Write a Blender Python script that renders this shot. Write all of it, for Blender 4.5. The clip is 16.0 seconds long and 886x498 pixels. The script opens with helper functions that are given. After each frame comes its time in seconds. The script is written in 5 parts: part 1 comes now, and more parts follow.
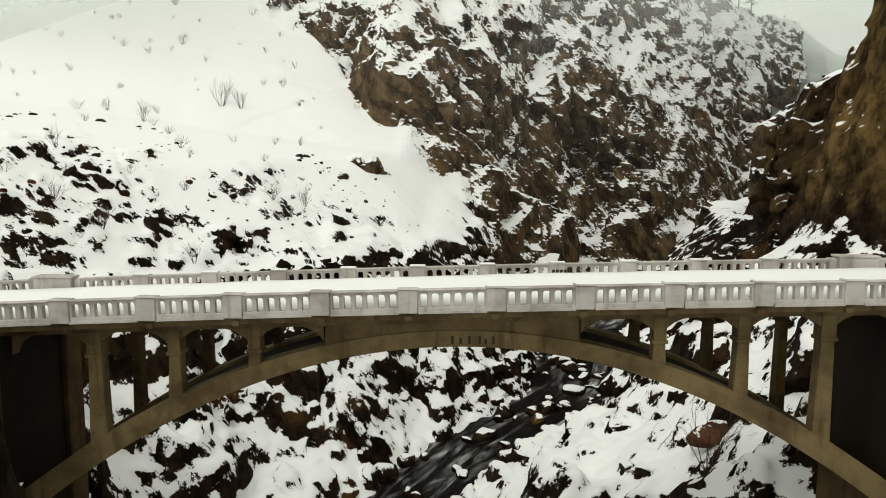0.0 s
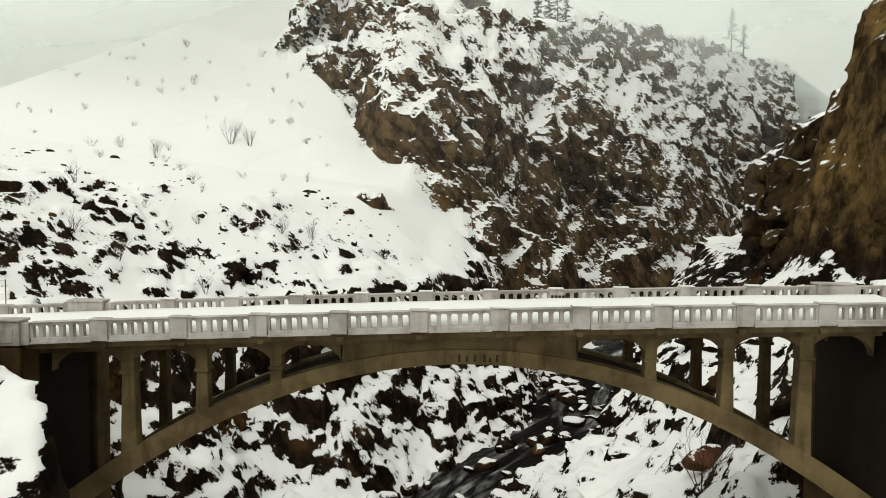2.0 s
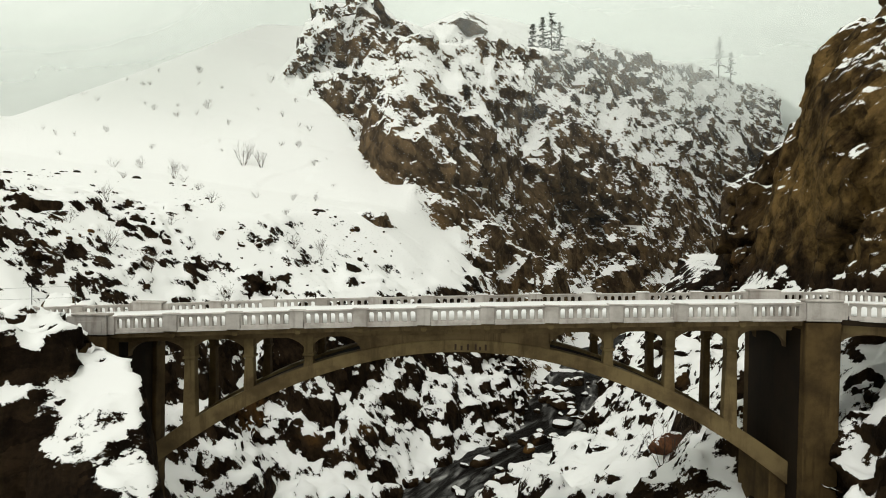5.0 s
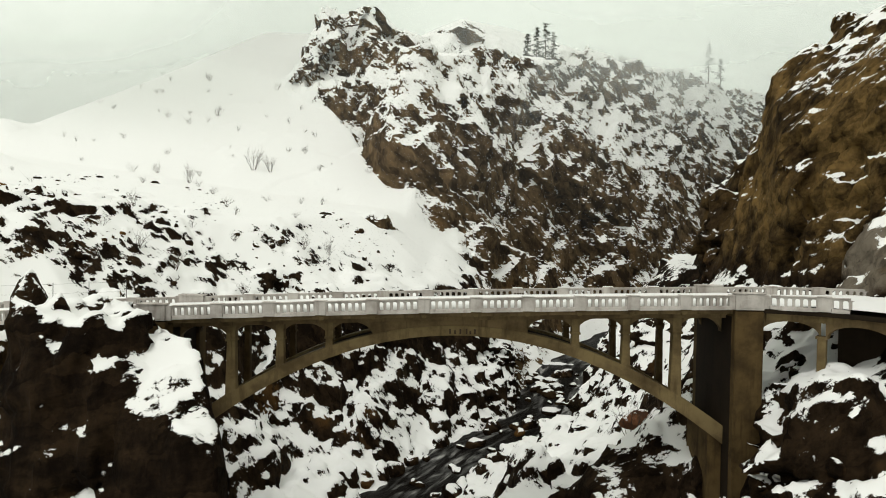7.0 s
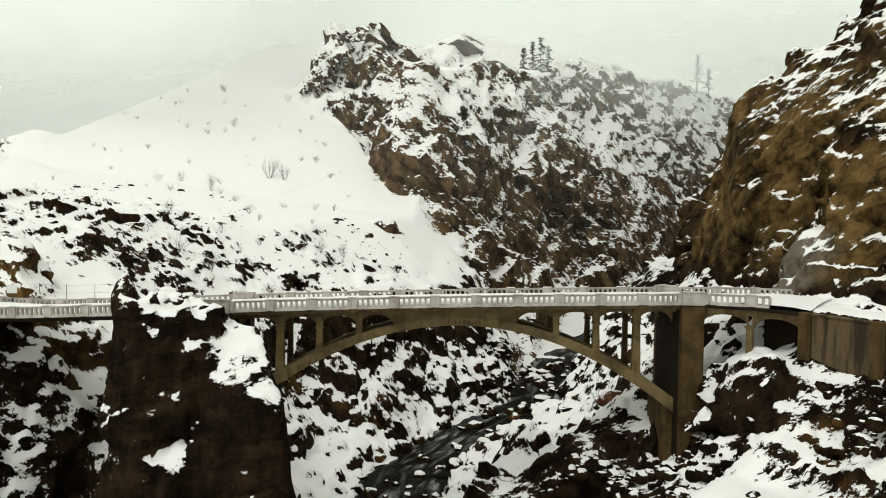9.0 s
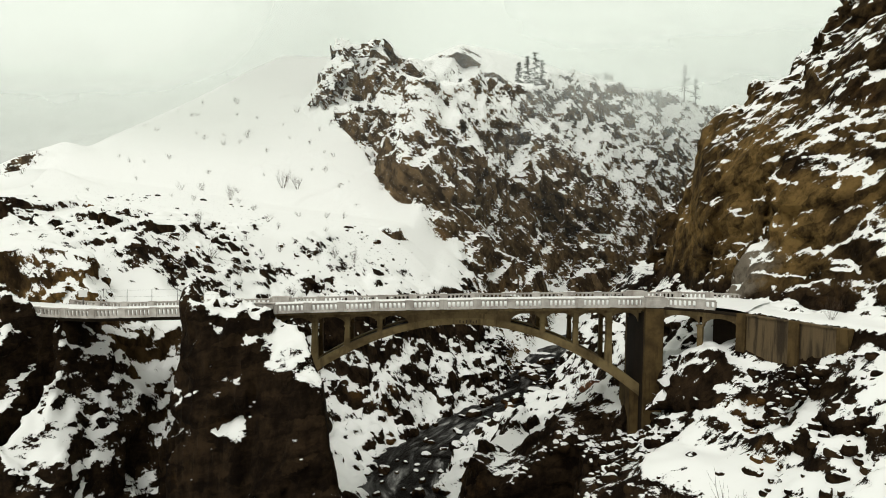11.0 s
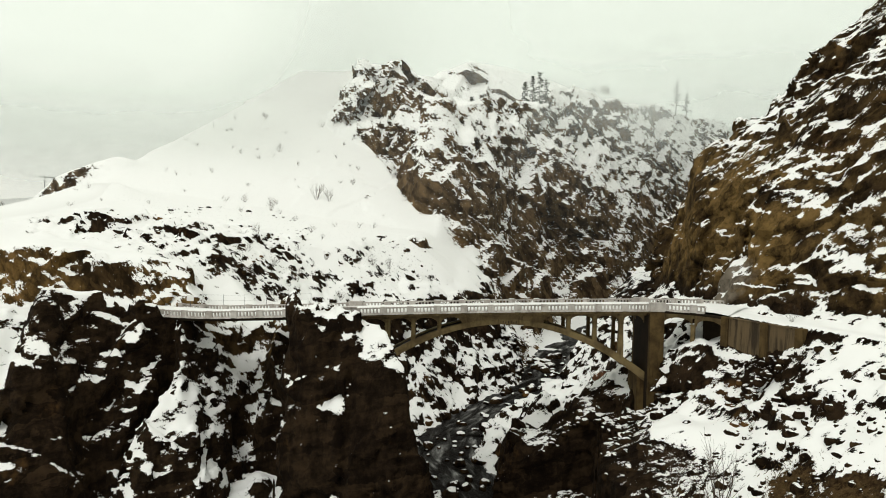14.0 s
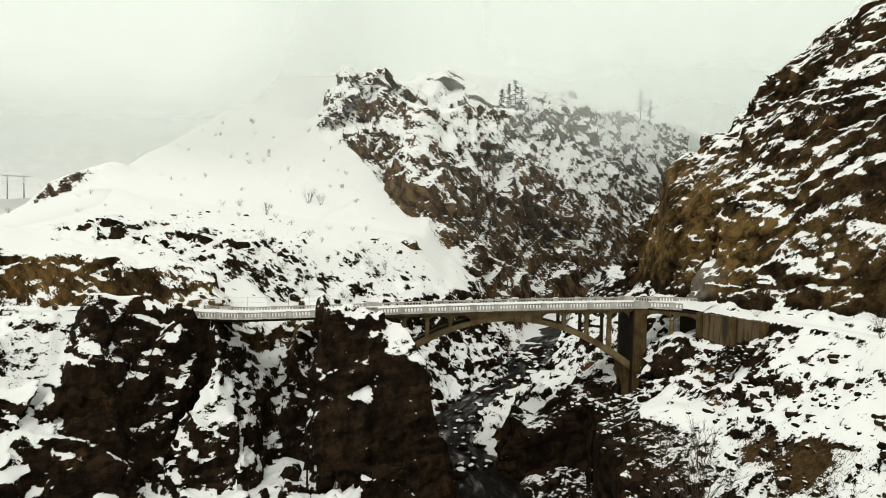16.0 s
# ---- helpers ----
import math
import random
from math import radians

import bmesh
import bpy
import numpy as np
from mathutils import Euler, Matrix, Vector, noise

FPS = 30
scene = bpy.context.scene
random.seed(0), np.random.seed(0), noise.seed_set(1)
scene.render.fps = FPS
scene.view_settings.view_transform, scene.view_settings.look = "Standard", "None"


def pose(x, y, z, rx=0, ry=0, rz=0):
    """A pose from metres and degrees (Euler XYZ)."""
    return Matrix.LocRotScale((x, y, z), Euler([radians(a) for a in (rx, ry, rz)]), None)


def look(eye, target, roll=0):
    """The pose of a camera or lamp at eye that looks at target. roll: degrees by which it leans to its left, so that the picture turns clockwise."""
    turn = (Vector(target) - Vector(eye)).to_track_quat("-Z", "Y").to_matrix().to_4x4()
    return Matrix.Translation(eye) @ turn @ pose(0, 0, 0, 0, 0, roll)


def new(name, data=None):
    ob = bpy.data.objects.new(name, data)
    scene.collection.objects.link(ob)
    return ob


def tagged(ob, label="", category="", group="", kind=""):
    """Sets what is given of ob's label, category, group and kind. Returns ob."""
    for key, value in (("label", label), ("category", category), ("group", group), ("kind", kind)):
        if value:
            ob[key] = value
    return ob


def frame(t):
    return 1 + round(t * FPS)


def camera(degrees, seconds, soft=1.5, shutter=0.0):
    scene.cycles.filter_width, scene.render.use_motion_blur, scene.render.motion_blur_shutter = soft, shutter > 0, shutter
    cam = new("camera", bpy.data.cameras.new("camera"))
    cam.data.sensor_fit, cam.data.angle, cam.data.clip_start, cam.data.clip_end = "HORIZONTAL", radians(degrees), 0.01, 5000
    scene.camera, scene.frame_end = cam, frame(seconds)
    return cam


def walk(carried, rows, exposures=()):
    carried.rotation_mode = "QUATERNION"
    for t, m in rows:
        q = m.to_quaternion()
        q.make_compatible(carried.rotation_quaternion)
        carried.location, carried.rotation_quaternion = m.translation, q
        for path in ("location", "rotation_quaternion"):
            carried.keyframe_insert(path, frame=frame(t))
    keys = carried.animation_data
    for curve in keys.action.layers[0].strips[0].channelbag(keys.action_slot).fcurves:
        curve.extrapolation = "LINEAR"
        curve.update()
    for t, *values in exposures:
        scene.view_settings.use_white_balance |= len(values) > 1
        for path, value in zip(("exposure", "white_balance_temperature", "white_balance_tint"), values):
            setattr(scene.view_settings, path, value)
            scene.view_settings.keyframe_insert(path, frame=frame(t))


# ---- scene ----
cam = camera(69.9, 16.0, soft=0.95)
PATH = [
    (0, (-0.14, -21.536, 4.457), (-0.173, -19.548, 4.243), 0.4),
    (0.5, (-0.195, -22.027, 4.353), (-0.229, -20.036, 4.167), 0.5),
    (1, (-0.27, -22.533, 4.274), (-0.304, -20.54, 4.117), 0.5),
    (1.5, (-0.333, -23.097, 4.216), (-0.367, -21.102, 4.089), 0.5),
    (2, (-0.421, -23.72, 4.212), (-0.455, -21.723, 4.114), 0.6),
    (2.5, (-0.5, -24.483, 4.218), (-0.533, -22.484, 4.15), 0.6),
    (3, (-0.489, -25.355, 4.201), (-0.522, -23.355, 4.158), 0.6),
    (3.5, (-0.454, -26.322, 4.184), (-0.488, -24.323, 4.142), 0.6),
    (4, (-0.43, -27.473, 4.169), (-0.463, -25.474, 4.127), 0.7),
    (6.5, (-0.215, -35.112, 4.312), (-0.243, -33.112, 4.27), 0.9),
    (7, (-0.14, -36.995, 4.45), (-0.167, -34.996, 4.407), 0.9),
    (7.5, (-0.1, -39.091, 4.586), (-0.128, -37.091, 4.543), 0.9),
    (8, (-0.215, -41.394, 4.761), (-0.24, -39.395, 4.719), 0.9),
    (8.5, (-0.454, -43.905, 4.988), (-0.477, -41.906, 4.945), 1.0),
    (9, (-0.712, -46.558, 5.249), (-0.733, -44.558, 5.204), 1.0),
    (11.5, (-2.113, -59.176, 7.098), (-2.118, -57.177, 7.047), 1.1),
    (12, (-3.002, -61.73, 7.463), (-3.0, -59.73, 7.411), 1.2),
    (12.5, (-4.126, -64.234, 7.853), (-4.116, -62.235, 7.801), 1.2),
    (13, (-5.379, -66.688, 8.216), (-5.369, -64.689, 8.164), 1.3),
    (13.5, (-6.72, -69.157, 8.598), (-6.714, -67.158, 8.544), 1.3),
    (14, (-8.085, -71.534, 8.975), (-8.063, -69.535, 8.919), 1.3),
    (14.5, (-9.548, -73.862, 9.351), (-9.484, -71.864, 9.292), 1.2),
    (15, (-11.113, -76.077, 9.739), (-11.024, -74.08, 9.677), 1.2),
    (15.5, (-12.799, -78.137, 10.119), (-12.685, -76.141, 10.054), 1.1),
    (16, (-14.518, -80.096, 10.418), (-14.375, -78.103, 10.351), 1.1),
]
walk(cam, [(t, look(eye, target, roll)) for t, eye, target, roll in PATH])

# ---- world, sun, exposure ----
SUN_ELEVATION, SUN_TURN = 52, 200
world = bpy.data.worlds.new("overcast_sky")
scene.world = world
world.use_nodes = True
wn, wl = world.node_tree.nodes, world.node_tree.links
wn.clear()
w_sky = wn.new("ShaderNodeTexSky")
w_sky.sky_type, w_sky.sun_disc = "NISHITA", False
w_sky.sun_elevation, w_sky.sun_rotation = radians(SUN_ELEVATION), radians(SUN_TURN)
w_grey = wn.new("ShaderNodeHueSaturation")
w_grey.inputs["Saturation"].default_value, w_grey.inputs["Value"].default_value = 0.0, 0.12
w_mix = wn.new("ShaderNodeMix")
w_mix.data_type = "RGBA"
w_mix.inputs["Factor"].default_value = 0.85
w_mix.inputs["B"].default_value = (0.787, 0.80, 0.703, 1)
w_back = wn.new("ShaderNodeBackground")
w_out = wn.new("ShaderNodeOutputWorld")
wl.new(w_sky.outputs[0], w_grey.inputs["Color"])
wl.new(w_grey.outputs[0], w_mix.inputs["A"])
wl.new(w_mix.outputs["Result"], w_back.inputs["Color"])
wl.new(w_back.outputs[0], w_out.inputs["Surface"])
w_back.inputs["Strength"].default_value = 1.0

sun = new("sun", bpy.data.lights.new("sun", "SUN"))
sun.data.energy, sun.data.angle, sun.data.color = 1.0, radians(30), (1.0, 0.985, 0.95)
sun.matrix_world = look((-40, -60, 120), (0, 0, 0))
scene.view_settings.exposure = 0.08


# ---- materials ----
class Nodes:
    """A small builder for one node material."""

    def __init__(self, name):
        self.mat = bpy.data.materials.new(name)
        self.mat.use_nodes = True
        self.n, self.l = self.mat.node_tree.nodes, self.mat.node_tree.links
        self.n.clear()
        self.out = self.n.new("ShaderNodeOutputMaterial")

    def add(self, kind, **inputs):
        node = self.n.new(kind)
        for key, value in inputs.items():
            self.put(node, key, value)
        return node

    def put(self, node, key, value):
        key = int(key[1:]) if key[0] == "i" and key[1:].isdigit() else key.replace("_", " ")
        if isinstance(value, bpy.types.NodeSocket):
            self.l.new(value, node.inputs[key])
        else:
            node.inputs[key].default_value = value

    def pos(self):
        return self.add("ShaderNodeNewGeometry").outputs["Position"]

    def noise(self, scale, detail=4.0, rough=0.55, vector=None, distort=0.0):
        node = self.add("ShaderNodeTexNoise", Scale=scale, Detail=detail, Roughness=rough, Distortion=distort)
        self.l.new(vector if vector is not None else self.pos(), node.inputs["Vector"])
        return node.outputs["Fac"]

    def math(self, op, a, b=0.0, c=0.0):
        node = self.n.new("ShaderNodeMath")
        node.operation = op
        for i, v in enumerate((a, b, c)):
            self.put(node, "i%d" % i, v)
        return node.outputs[0]

    def fit(self, v, a, b, lo=0.0, hi=1.0):
        node = self.add("ShaderNodeMapRange", Value=v)
        node.interpolation_type = "SMOOTHSTEP"
        for key, value in (("From Min", a), ("From Max", b), ("To Min", lo), ("To Max", hi)):
            self.put(node, key, value)
        return node.outputs[0]

    def mix(self, fac, a, b):
        node = self.n.new("ShaderNodeMix")
        node.data_type = "RGBA"
        self.put(node, "Factor", fac)
        for key, v in (("A", a), ("B", b)):
            self.put(node, key, (*v, 1.0) if isinstance(v, tuple) else v)
        return node.outputs["Result"]

    def mixf(self, fac, a, b):
        node = self.n.new("ShaderNodeMix")
        self.put(node, "Factor", fac)
        self.put(node, "A", a), self.put(node, "B", b)
        return node.outputs["Result"]

    def scaled(self, x, y, z):
        node = self.add("ShaderNodeMapping", Scale=(x, y, z))
        self.l.new(self.pos(), node.inputs["Vector"])
        return node.outputs[0]

    def finish(self, color, rough=0.8, bump=None, strength=0.5, distance=0.1, metal=0.0, spec=0.3):
        b = self.add("ShaderNodeBsdfPrincipled", Metallic=metal)
        self.put(b, "Base Color", (*color, 1.0) if isinstance(color, tuple) else color)
        self.put(b, "Roughness", rough), self.put(b, "Specular IOR Level", spec)
        if bump is not None:
            bp = self.add("ShaderNodeBump", Height=bump, Distance=distance, Strength=strength)
            self.l.new(bp.outputs[0], b.inputs["Normal"])
        self.l.new(b.outputs[0], self.out.inputs["Surface"])
        return self.mat


SNOW = (0.86, 0.866, 0.85)


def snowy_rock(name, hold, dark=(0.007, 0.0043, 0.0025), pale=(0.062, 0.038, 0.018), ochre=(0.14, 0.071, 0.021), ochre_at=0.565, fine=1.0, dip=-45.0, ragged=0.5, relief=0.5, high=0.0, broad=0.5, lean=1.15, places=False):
    """Rock with snow on every ledge and facet that lies flat enough to hold it."""
    m = Nodes(name)
    geo = m.add("ShaderNodeNewGeometry")
    at = m.add("ShaderNodeSeparateXYZ", Vector=m.pos())
    warp = m.add("ShaderNodeTexNoise", Vector=m.pos(), Scale=0.8 * fine, Detail=5.0, Roughness=0.6)
    bent = m.add("ShaderNodeVectorMath")
    bent.operation = "MULTIPLY_ADD"
    m.l.new(warp.outputs["Color"], bent.inputs[0])
    bent.inputs[1].default_value = (1.1 / fine,) * 3
    m.l.new(m.pos(), bent.inputs[2])
    turned = m.add("ShaderNodeMapping", Vector=bent.outputs[0], Rotation=(0.25, radians(dip), 0.0)).outputs[0]
    if places:
        # the beds lie otherwise in the cliff over the road and in the bank behind the bridge
        east = m.math("GREATER_THAN", m.math("MULTIPLY_ADD", warp.outputs["Fac"], 4.0, at.outputs[0]), 17.0)
        bank = m.math("MULTIPLY", m.math("LESS_THAN", at.outputs[0], 8.0), m.math("GREATER_THAN", m.math("MULTIPLY_ADD", warp.outputs["Fac"], 4.0, at.outputs[1]), 8.0))
        for where, tip in ((east, 33.0), (bank, -52.0)):
            other = m.add("ShaderNodeMapping", Vector=bent.outputs[0], Rotation=(0.25, radians(tip), 0.0)).outputs[0]
            pick = m.n.new("ShaderNodeMix")
            pick.data_type = "VECTOR"
            m.l.new(where, pick.inputs["Factor"])
            m.l.new(turned, pick.inputs[4]), m.l.new(other, pick.inputs[5])
            turned = pick.outputs[1]
    beds = m.add("ShaderNodeMapping", Vector=turned, Scale=(0.34, 0.8, 1.2))
    # relief: broken slabs along the beds, joints and grain
    slabs = m.noise(0.75 * fine, 9, 0.7, beds.outputs[0])
    chips = m.noise(2.4 * fine, 6, 0.74, m.mix(0.5, m.pos(), beds.outputs[0]))
    cell = m.add("ShaderNodeTexVoronoi", Vector=beds.outputs[0], Scale=0.85 * fine)
    small = m.add("ShaderNodeTexVoronoi", Vector=beds.outputs[0], Scale=2.3 * fine)
    joint = m.add("ShaderNodeTexVoronoi", Vector=beds.outputs[0], Scale=0.85 * fine)
    joint.feature = "DISTANCE_TO_EDGE"
    open_joint = m.fit(joint.outputs["Distance"], 0.0, 0.06)
    height = m.math("MULTIPLY_ADD", open_joint, 0.05, m.math("MULTIPLY_ADD", chips, 0.35, slabs))
    rough = m.add("ShaderNodeBump", Height=height, Distance=1.5 / fine, Strength=relief)
    up = m.add("ShaderNodeSeparateXYZ", Vector=rough.outputs[0]).outputs[2]
    nz = m.add("ShaderNodeSeparateXYZ", Vector=geo.outputs["Normal"]).outputs[2]
    tone = m.add("ShaderNodeSeparateXYZ", Vector=cell.outputs["Color"]).outputs[0]
    fleck = m.add("ShaderNodeSeparateXYZ", Vector=small.outputs["Color"]).outputs[0]
    v = m.math("MULTIPLY_ADD", m.mixf(0.6, nz, up), lean, 0.55 * (1 - lean))
    v = m.math("MULTIPLY_ADD", m.math("SUBTRACT", tone, 0.5), 0.30 * ragged, v)
    v = m.math("MULTIPLY_ADD", m.math("SUBTRACT", fleck, 0.5), 0.34 * ragged, v)
    v = m.math("MULTIPLY_ADD", m.math("SUBTRACT", slabs, 0.5), 1.1 * ragged, v)
    v = m.math("MULTIPLY_ADD", m.math("SUBTRACT", chips, 0.5), 1.7 * ragged, v)
    v = m.math("MULTIPLY_ADD", m.math("SUBTRACT", m.noise(0.085 * fine, 3, 0.5, m.scaled(1, 1, 0.4)), 0.5), broad, v)
    if high:
        v = m.math("MULTIPLY_ADD", m.fit(at.outputs[2], 4.0, 44.0), high, v)
    if places:
        on, thaw, v = gorge_places(m, at, v)
    mask = m.fit(v, hold - 0.015, hold + 0.015)
    tint = m.noise(0.11 * fine, 5, 0.6)
    streak = m.noise(0.9 * fine, 8, 0.7, m.scaled(1, 1, 0.5))
    streak = m.math("MULTIPLY_ADD", m.math("ADD", streak, slabs), 0.62, -0.12)
    streak = m.math("MULTIPLY_ADD", m.math("SUBTRACT", tone, 0.5), 0.16, streak)
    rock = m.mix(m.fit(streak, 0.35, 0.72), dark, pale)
    rock = m.mix(m.math("MULTIPLY", m.fit(tint, ochre_at, ochre_at + 0.1), m.fit(streak, 0.3, 0.6)), rock, ochre)
    if places:
        rock = m.mix(m.math("MULTIPLY", m.math("MULTIPLY", on, m.fit(at.outputs[1], 30.0, 36.0, 1.0, 0.3)), m.math("MULTIPLY", m.fit(at.outputs[0], 33.0, 43.0, 1.0, 0.25), m.fit(m.noise(0.16, 5, 0.66), 0.38, 0.58, 0.1, 0.92))), rock, m.mix(m.fit(streak, 0.3, 0.65), (0.028, 0.018, 0.008), (0.235, 0.148, 0.052)))
        brown = m.math("MULTIPLY", m.math("MULTIPLY", m.fit(at.outputs[0], -28.0, -25.0, 1.0, 0.0), m.fit(at.outputs[1], 8.0, 10.0)), m.math("MULTIPLY", m.fit(at.outputs[1], 18.0, 24.0, 1.0, 0.0), m.fit(tint, 0.42, 0.55, 0.2, 1.0)))
        rock = m.mix(brown, rock, m.mix(m.fit(streak, 0.3, 0.7), (0.03, 0.018, 0.007), (0.21, 0.125, 0.042)))
        rock = m.mix(thaw, rock, m.mix(m.fit(chips, 0.35, 0.65), (0.035, 0.02, 0.009), (0.17, 0.105, 0.045)))
        slab = m.math("MULTIPLY", m.fit(m.math("MULTIPLY_ADD", warp.outputs["Fac"], 4.0, distance(m, (28.0, 6.5, 3.6))), 4.0, 6.2, 1.0, 0.0), m.fit(streak, 0.3, 0.6, 0.4, 0.9))
        rock = m.mix(slab, rock, (0.24, 0.205, 0.16))
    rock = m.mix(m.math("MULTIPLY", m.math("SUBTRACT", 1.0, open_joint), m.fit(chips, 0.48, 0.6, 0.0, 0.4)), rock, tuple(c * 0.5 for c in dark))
    color = m.mix(mask, rock, SNOW)
    height = m.mixf(mask, height, m.math("MULTIPLY_ADD", chips, 0.05, 0.75))
    return m.finish(color, m.mixf(mask, 0.85, 0.6), height, 1.0, 0.7 / fine, spec=0.04)


def distance(m, spot, flat=False):
    """How far the surface lies from a spot, in plan or in space."""
    off = m.add("ShaderNodeVectorMath")
    off.operation = "DISTANCE"
    m.l.new(m.scaled(1, 1, 0) if flat else m.pos(), off.inputs[0])
    off.inputs[1].default_value = spot
    return off.outputs["Value"]


def gorge_places(m, at, v):
    """Wind-swept, thawed and drifted parts of the gorge: where more or less snow has stayed."""
    x, y, z = at.outputs
    on = m.math("MULTIPLY", m.fit(x, 25.5, 28.0), m.fit(z, 1.2, 3.2))
    v = m.math("MULTIPLY_ADD", on, m.math("MULTIPLY", m.fit(y, 28.0, 35.0, 1.0, 0.1), m.fit(x, 34.0, 44.0, -0.17, -0.10)), v)
    lee = m.math("MULTIPLY", m.fit(x, -12.0, -9.0, 1.0, 0.0), m.fit(y, -1.0, 3.0, 1.0, 0.0))
    side = m.fit(x, -53.5, -51.0, 0.25, -0.14)
    for edge, soft, add in ((-42.5, 1.5, 0.30), (-31.0, 1.5, -0.38), (-24.5, 1.5, 0.30), (-15.0, 3.0, -0.20)):
        side = m.math("ADD", side, m.fit(x, edge - soft, edge + soft, 0.0, add))
    v = m.math("MULTIPLY_ADD", m.math("MULTIPLY", lee, m.fit(z, -4.0, -1.5, 1.0, 0.0)), side, v)
    thaw = None
    wave = m.math("ADD", m.noise(0.5, 5, 0.65), m.noise(2.6, 4, 0.65))
    for spot, wide in (((20.4, -28.8, 0.0), 3.6), ((18.8, -24.6, 0.0), 2.2)):
        one = m.fit(m.math("MULTIPLY_ADD", wave, 3.0, distance(m, spot, True)), wide * 0.2 + 3.0, wide * 0.9 + 3.0, 1.0, 0.0)
        thaw = one if thaw is None else m.math("MAXIMUM", thaw, one)
    thaw = m.math("MULTIPLY", thaw, m.fit(z, 0.5, 1.5, 1.0, 0.0))
    v = m.math("MULTIPLY_ADD", thaw, -0.5, v)
    v = m.math("MULTIPLY_ADD", m.fit(distance(m, (18.0, -3.5, -9.0)), 8.5, 13.5, 1.0, 0.0), -0.08, v)
    pit = m.math("MULTIPLY", m.math("MULTIPLY", m.fit(x, -18.0, -15.0), m.fit(x, 12.0, 18.0, 1.0, 0.0)), m.math("MULTIPLY", m.fit(y, 8.0, 15.0, 1.0, 0.0), m.fit(z, -11.0, -9.0, 1.0, 0.0)))
    v = m.math("MULTIPLY_ADD", pit, -0.44, v)
    ramp = m.math("MULTIPLY", m.math("MULTIPLY", m.fit(x, -18.5, -17.5), m.fit(x, -10.5, -9.5, 1.0, 0.0)), m.math("MULTIPLY", m.fit(y, -9.6, -9.0), m.fit(y, -4.2, -3.6, 1.0, 0.0)))
    v = m.math("MULTIPLY_ADD", m.math("MULTIPLY", ramp, m.fit(z, -7.2, -6.6)), 0.08, v)
    stony = m.math("MULTIPLY", m.math("MULTIPLY", m.fit(x, 13.0, 17.0), m.fit(y, -3.0, 2.0, 1.0, 0.0)), m.fit(z, 1.6, 2.6, 1.0, 0.0))
    v = m.math("MULTIPLY_ADD", stony, -0.12, v)
    v = m.math("MULTIPLY_ADD", m.math("MULTIPLY", m.math("MULTIPLY", m.fit(x, 22.0, 27.0), m.fit(y, 30.0, 36.0)), m.fit(z, 8.0, 14.0, 1.0, 0.3)), -0.3, v)
    foot = m.math("MULTIPLY", m.math("MULTIPLY", m.fit(y, 14.0, 22.0), m.fit(y, 40.0, 60.0, 1.0, 0.0)), m.math("MULTIPLY", m.fit(x, 2.0, 9.0, 1.0, 0.0), m.fit(z, -9.0, -5.0)))
    patch = m.math("MULTIPLY", m.fit(m.noise(0.13, 3, 0.5), 0.44, 0.6), m.fit(m.noise(0.45, 4, 0.6), 0.36, 0.62))
    v = m.math("MULTIPLY_ADD", m.math("MULTIPLY", foot, patch), -0.44, v)
    return on, thaw, v


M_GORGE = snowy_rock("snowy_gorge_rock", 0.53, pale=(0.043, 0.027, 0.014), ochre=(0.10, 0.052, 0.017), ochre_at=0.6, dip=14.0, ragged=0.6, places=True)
M_FAR = snowy_rock("snowy_mountain_rock", 0.47, dark=(0.03, 0.0178, 0.0078), pale=(0.19, 0.124, 0.06), ochre=(0.17, 0.098, 0.038), ochre_at=0.6, fine=0.6, high=0.5, broad=1.5, lean=1.5, ragged=0.68)


def concrete(name, base, stain, wet=0.5):
    m = Nodes(name)
    grain = m.noise(14, 6, 0.7)
    blot = m.noise(0.55, 5, 0.65)
    run = m.noise(2.2, 5, 0.6, m.scaled(1, 1, 0.12))
    color = m.mix(m.math("MULTIPLY", m.fit(blot, 0.35, 0.7), wet), base, stain)
    color = m.mix(m.math("MULTIPLY", m.fit(run, 0.5, 0.75), wet), color, stain)
    color = m.mix(m.math("MULTIPLY", m.fit(grain, 0.5, 0.8), 0.25), color, tuple(c * 0.6 for c in base))
    boards = m.noise(3.0, 2, 0.5, m.scaled(0.1, 0.1, 2.2))
    return m.finish(color, 0.85, m.math("ADD", grain, boards), 0.35, 0.02, spec=0.12)


M_RAIL = concrete("pale_rail_concrete", (0.53, 0.50, 0.465), (0.20, 0.17, 0.145), 0.65)
M_CONCRETE = concrete("brown_weathered_concrete", (0.20, 0.148, 0.070), (0.062, 0.041, 0.019), 0.8)
# a little darker than the ribs: shade of the deck overhang, as colour
M_SPANDREL = concrete("shaded_spandrel_concrete", (0.175, 0.125, 0.062), (0.058, 0.038, 0.018), 0.8)
# pier tone; on the far spandrels it serves as painted shade
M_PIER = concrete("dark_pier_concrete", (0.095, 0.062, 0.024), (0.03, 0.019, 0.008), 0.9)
# near-black concrete: shade on pier sides, arch slab and approaches, put into the colour
M_SHADE_CONCRETE = concrete("shade_dark_concrete", (0.02, 0.0135, 0.0075), (0.01, 0.007, 0.004), 0.7)


def snow_material():
    m = Nodes("fresh_snow")
    a, b = m.noise(0.7, 5, 0.55), m.noise(6, 3, 0.5)
    color = m.mix(a, (0.83, 0.838, 0.825), (0.89, 0.895, 0.88))
    return m.finish(color, 0.6, m.math("MULTIPLY_ADD", b, 0.2, a), 0.4, 0.12, spec=0.25)


M_SNOW = snow_material()


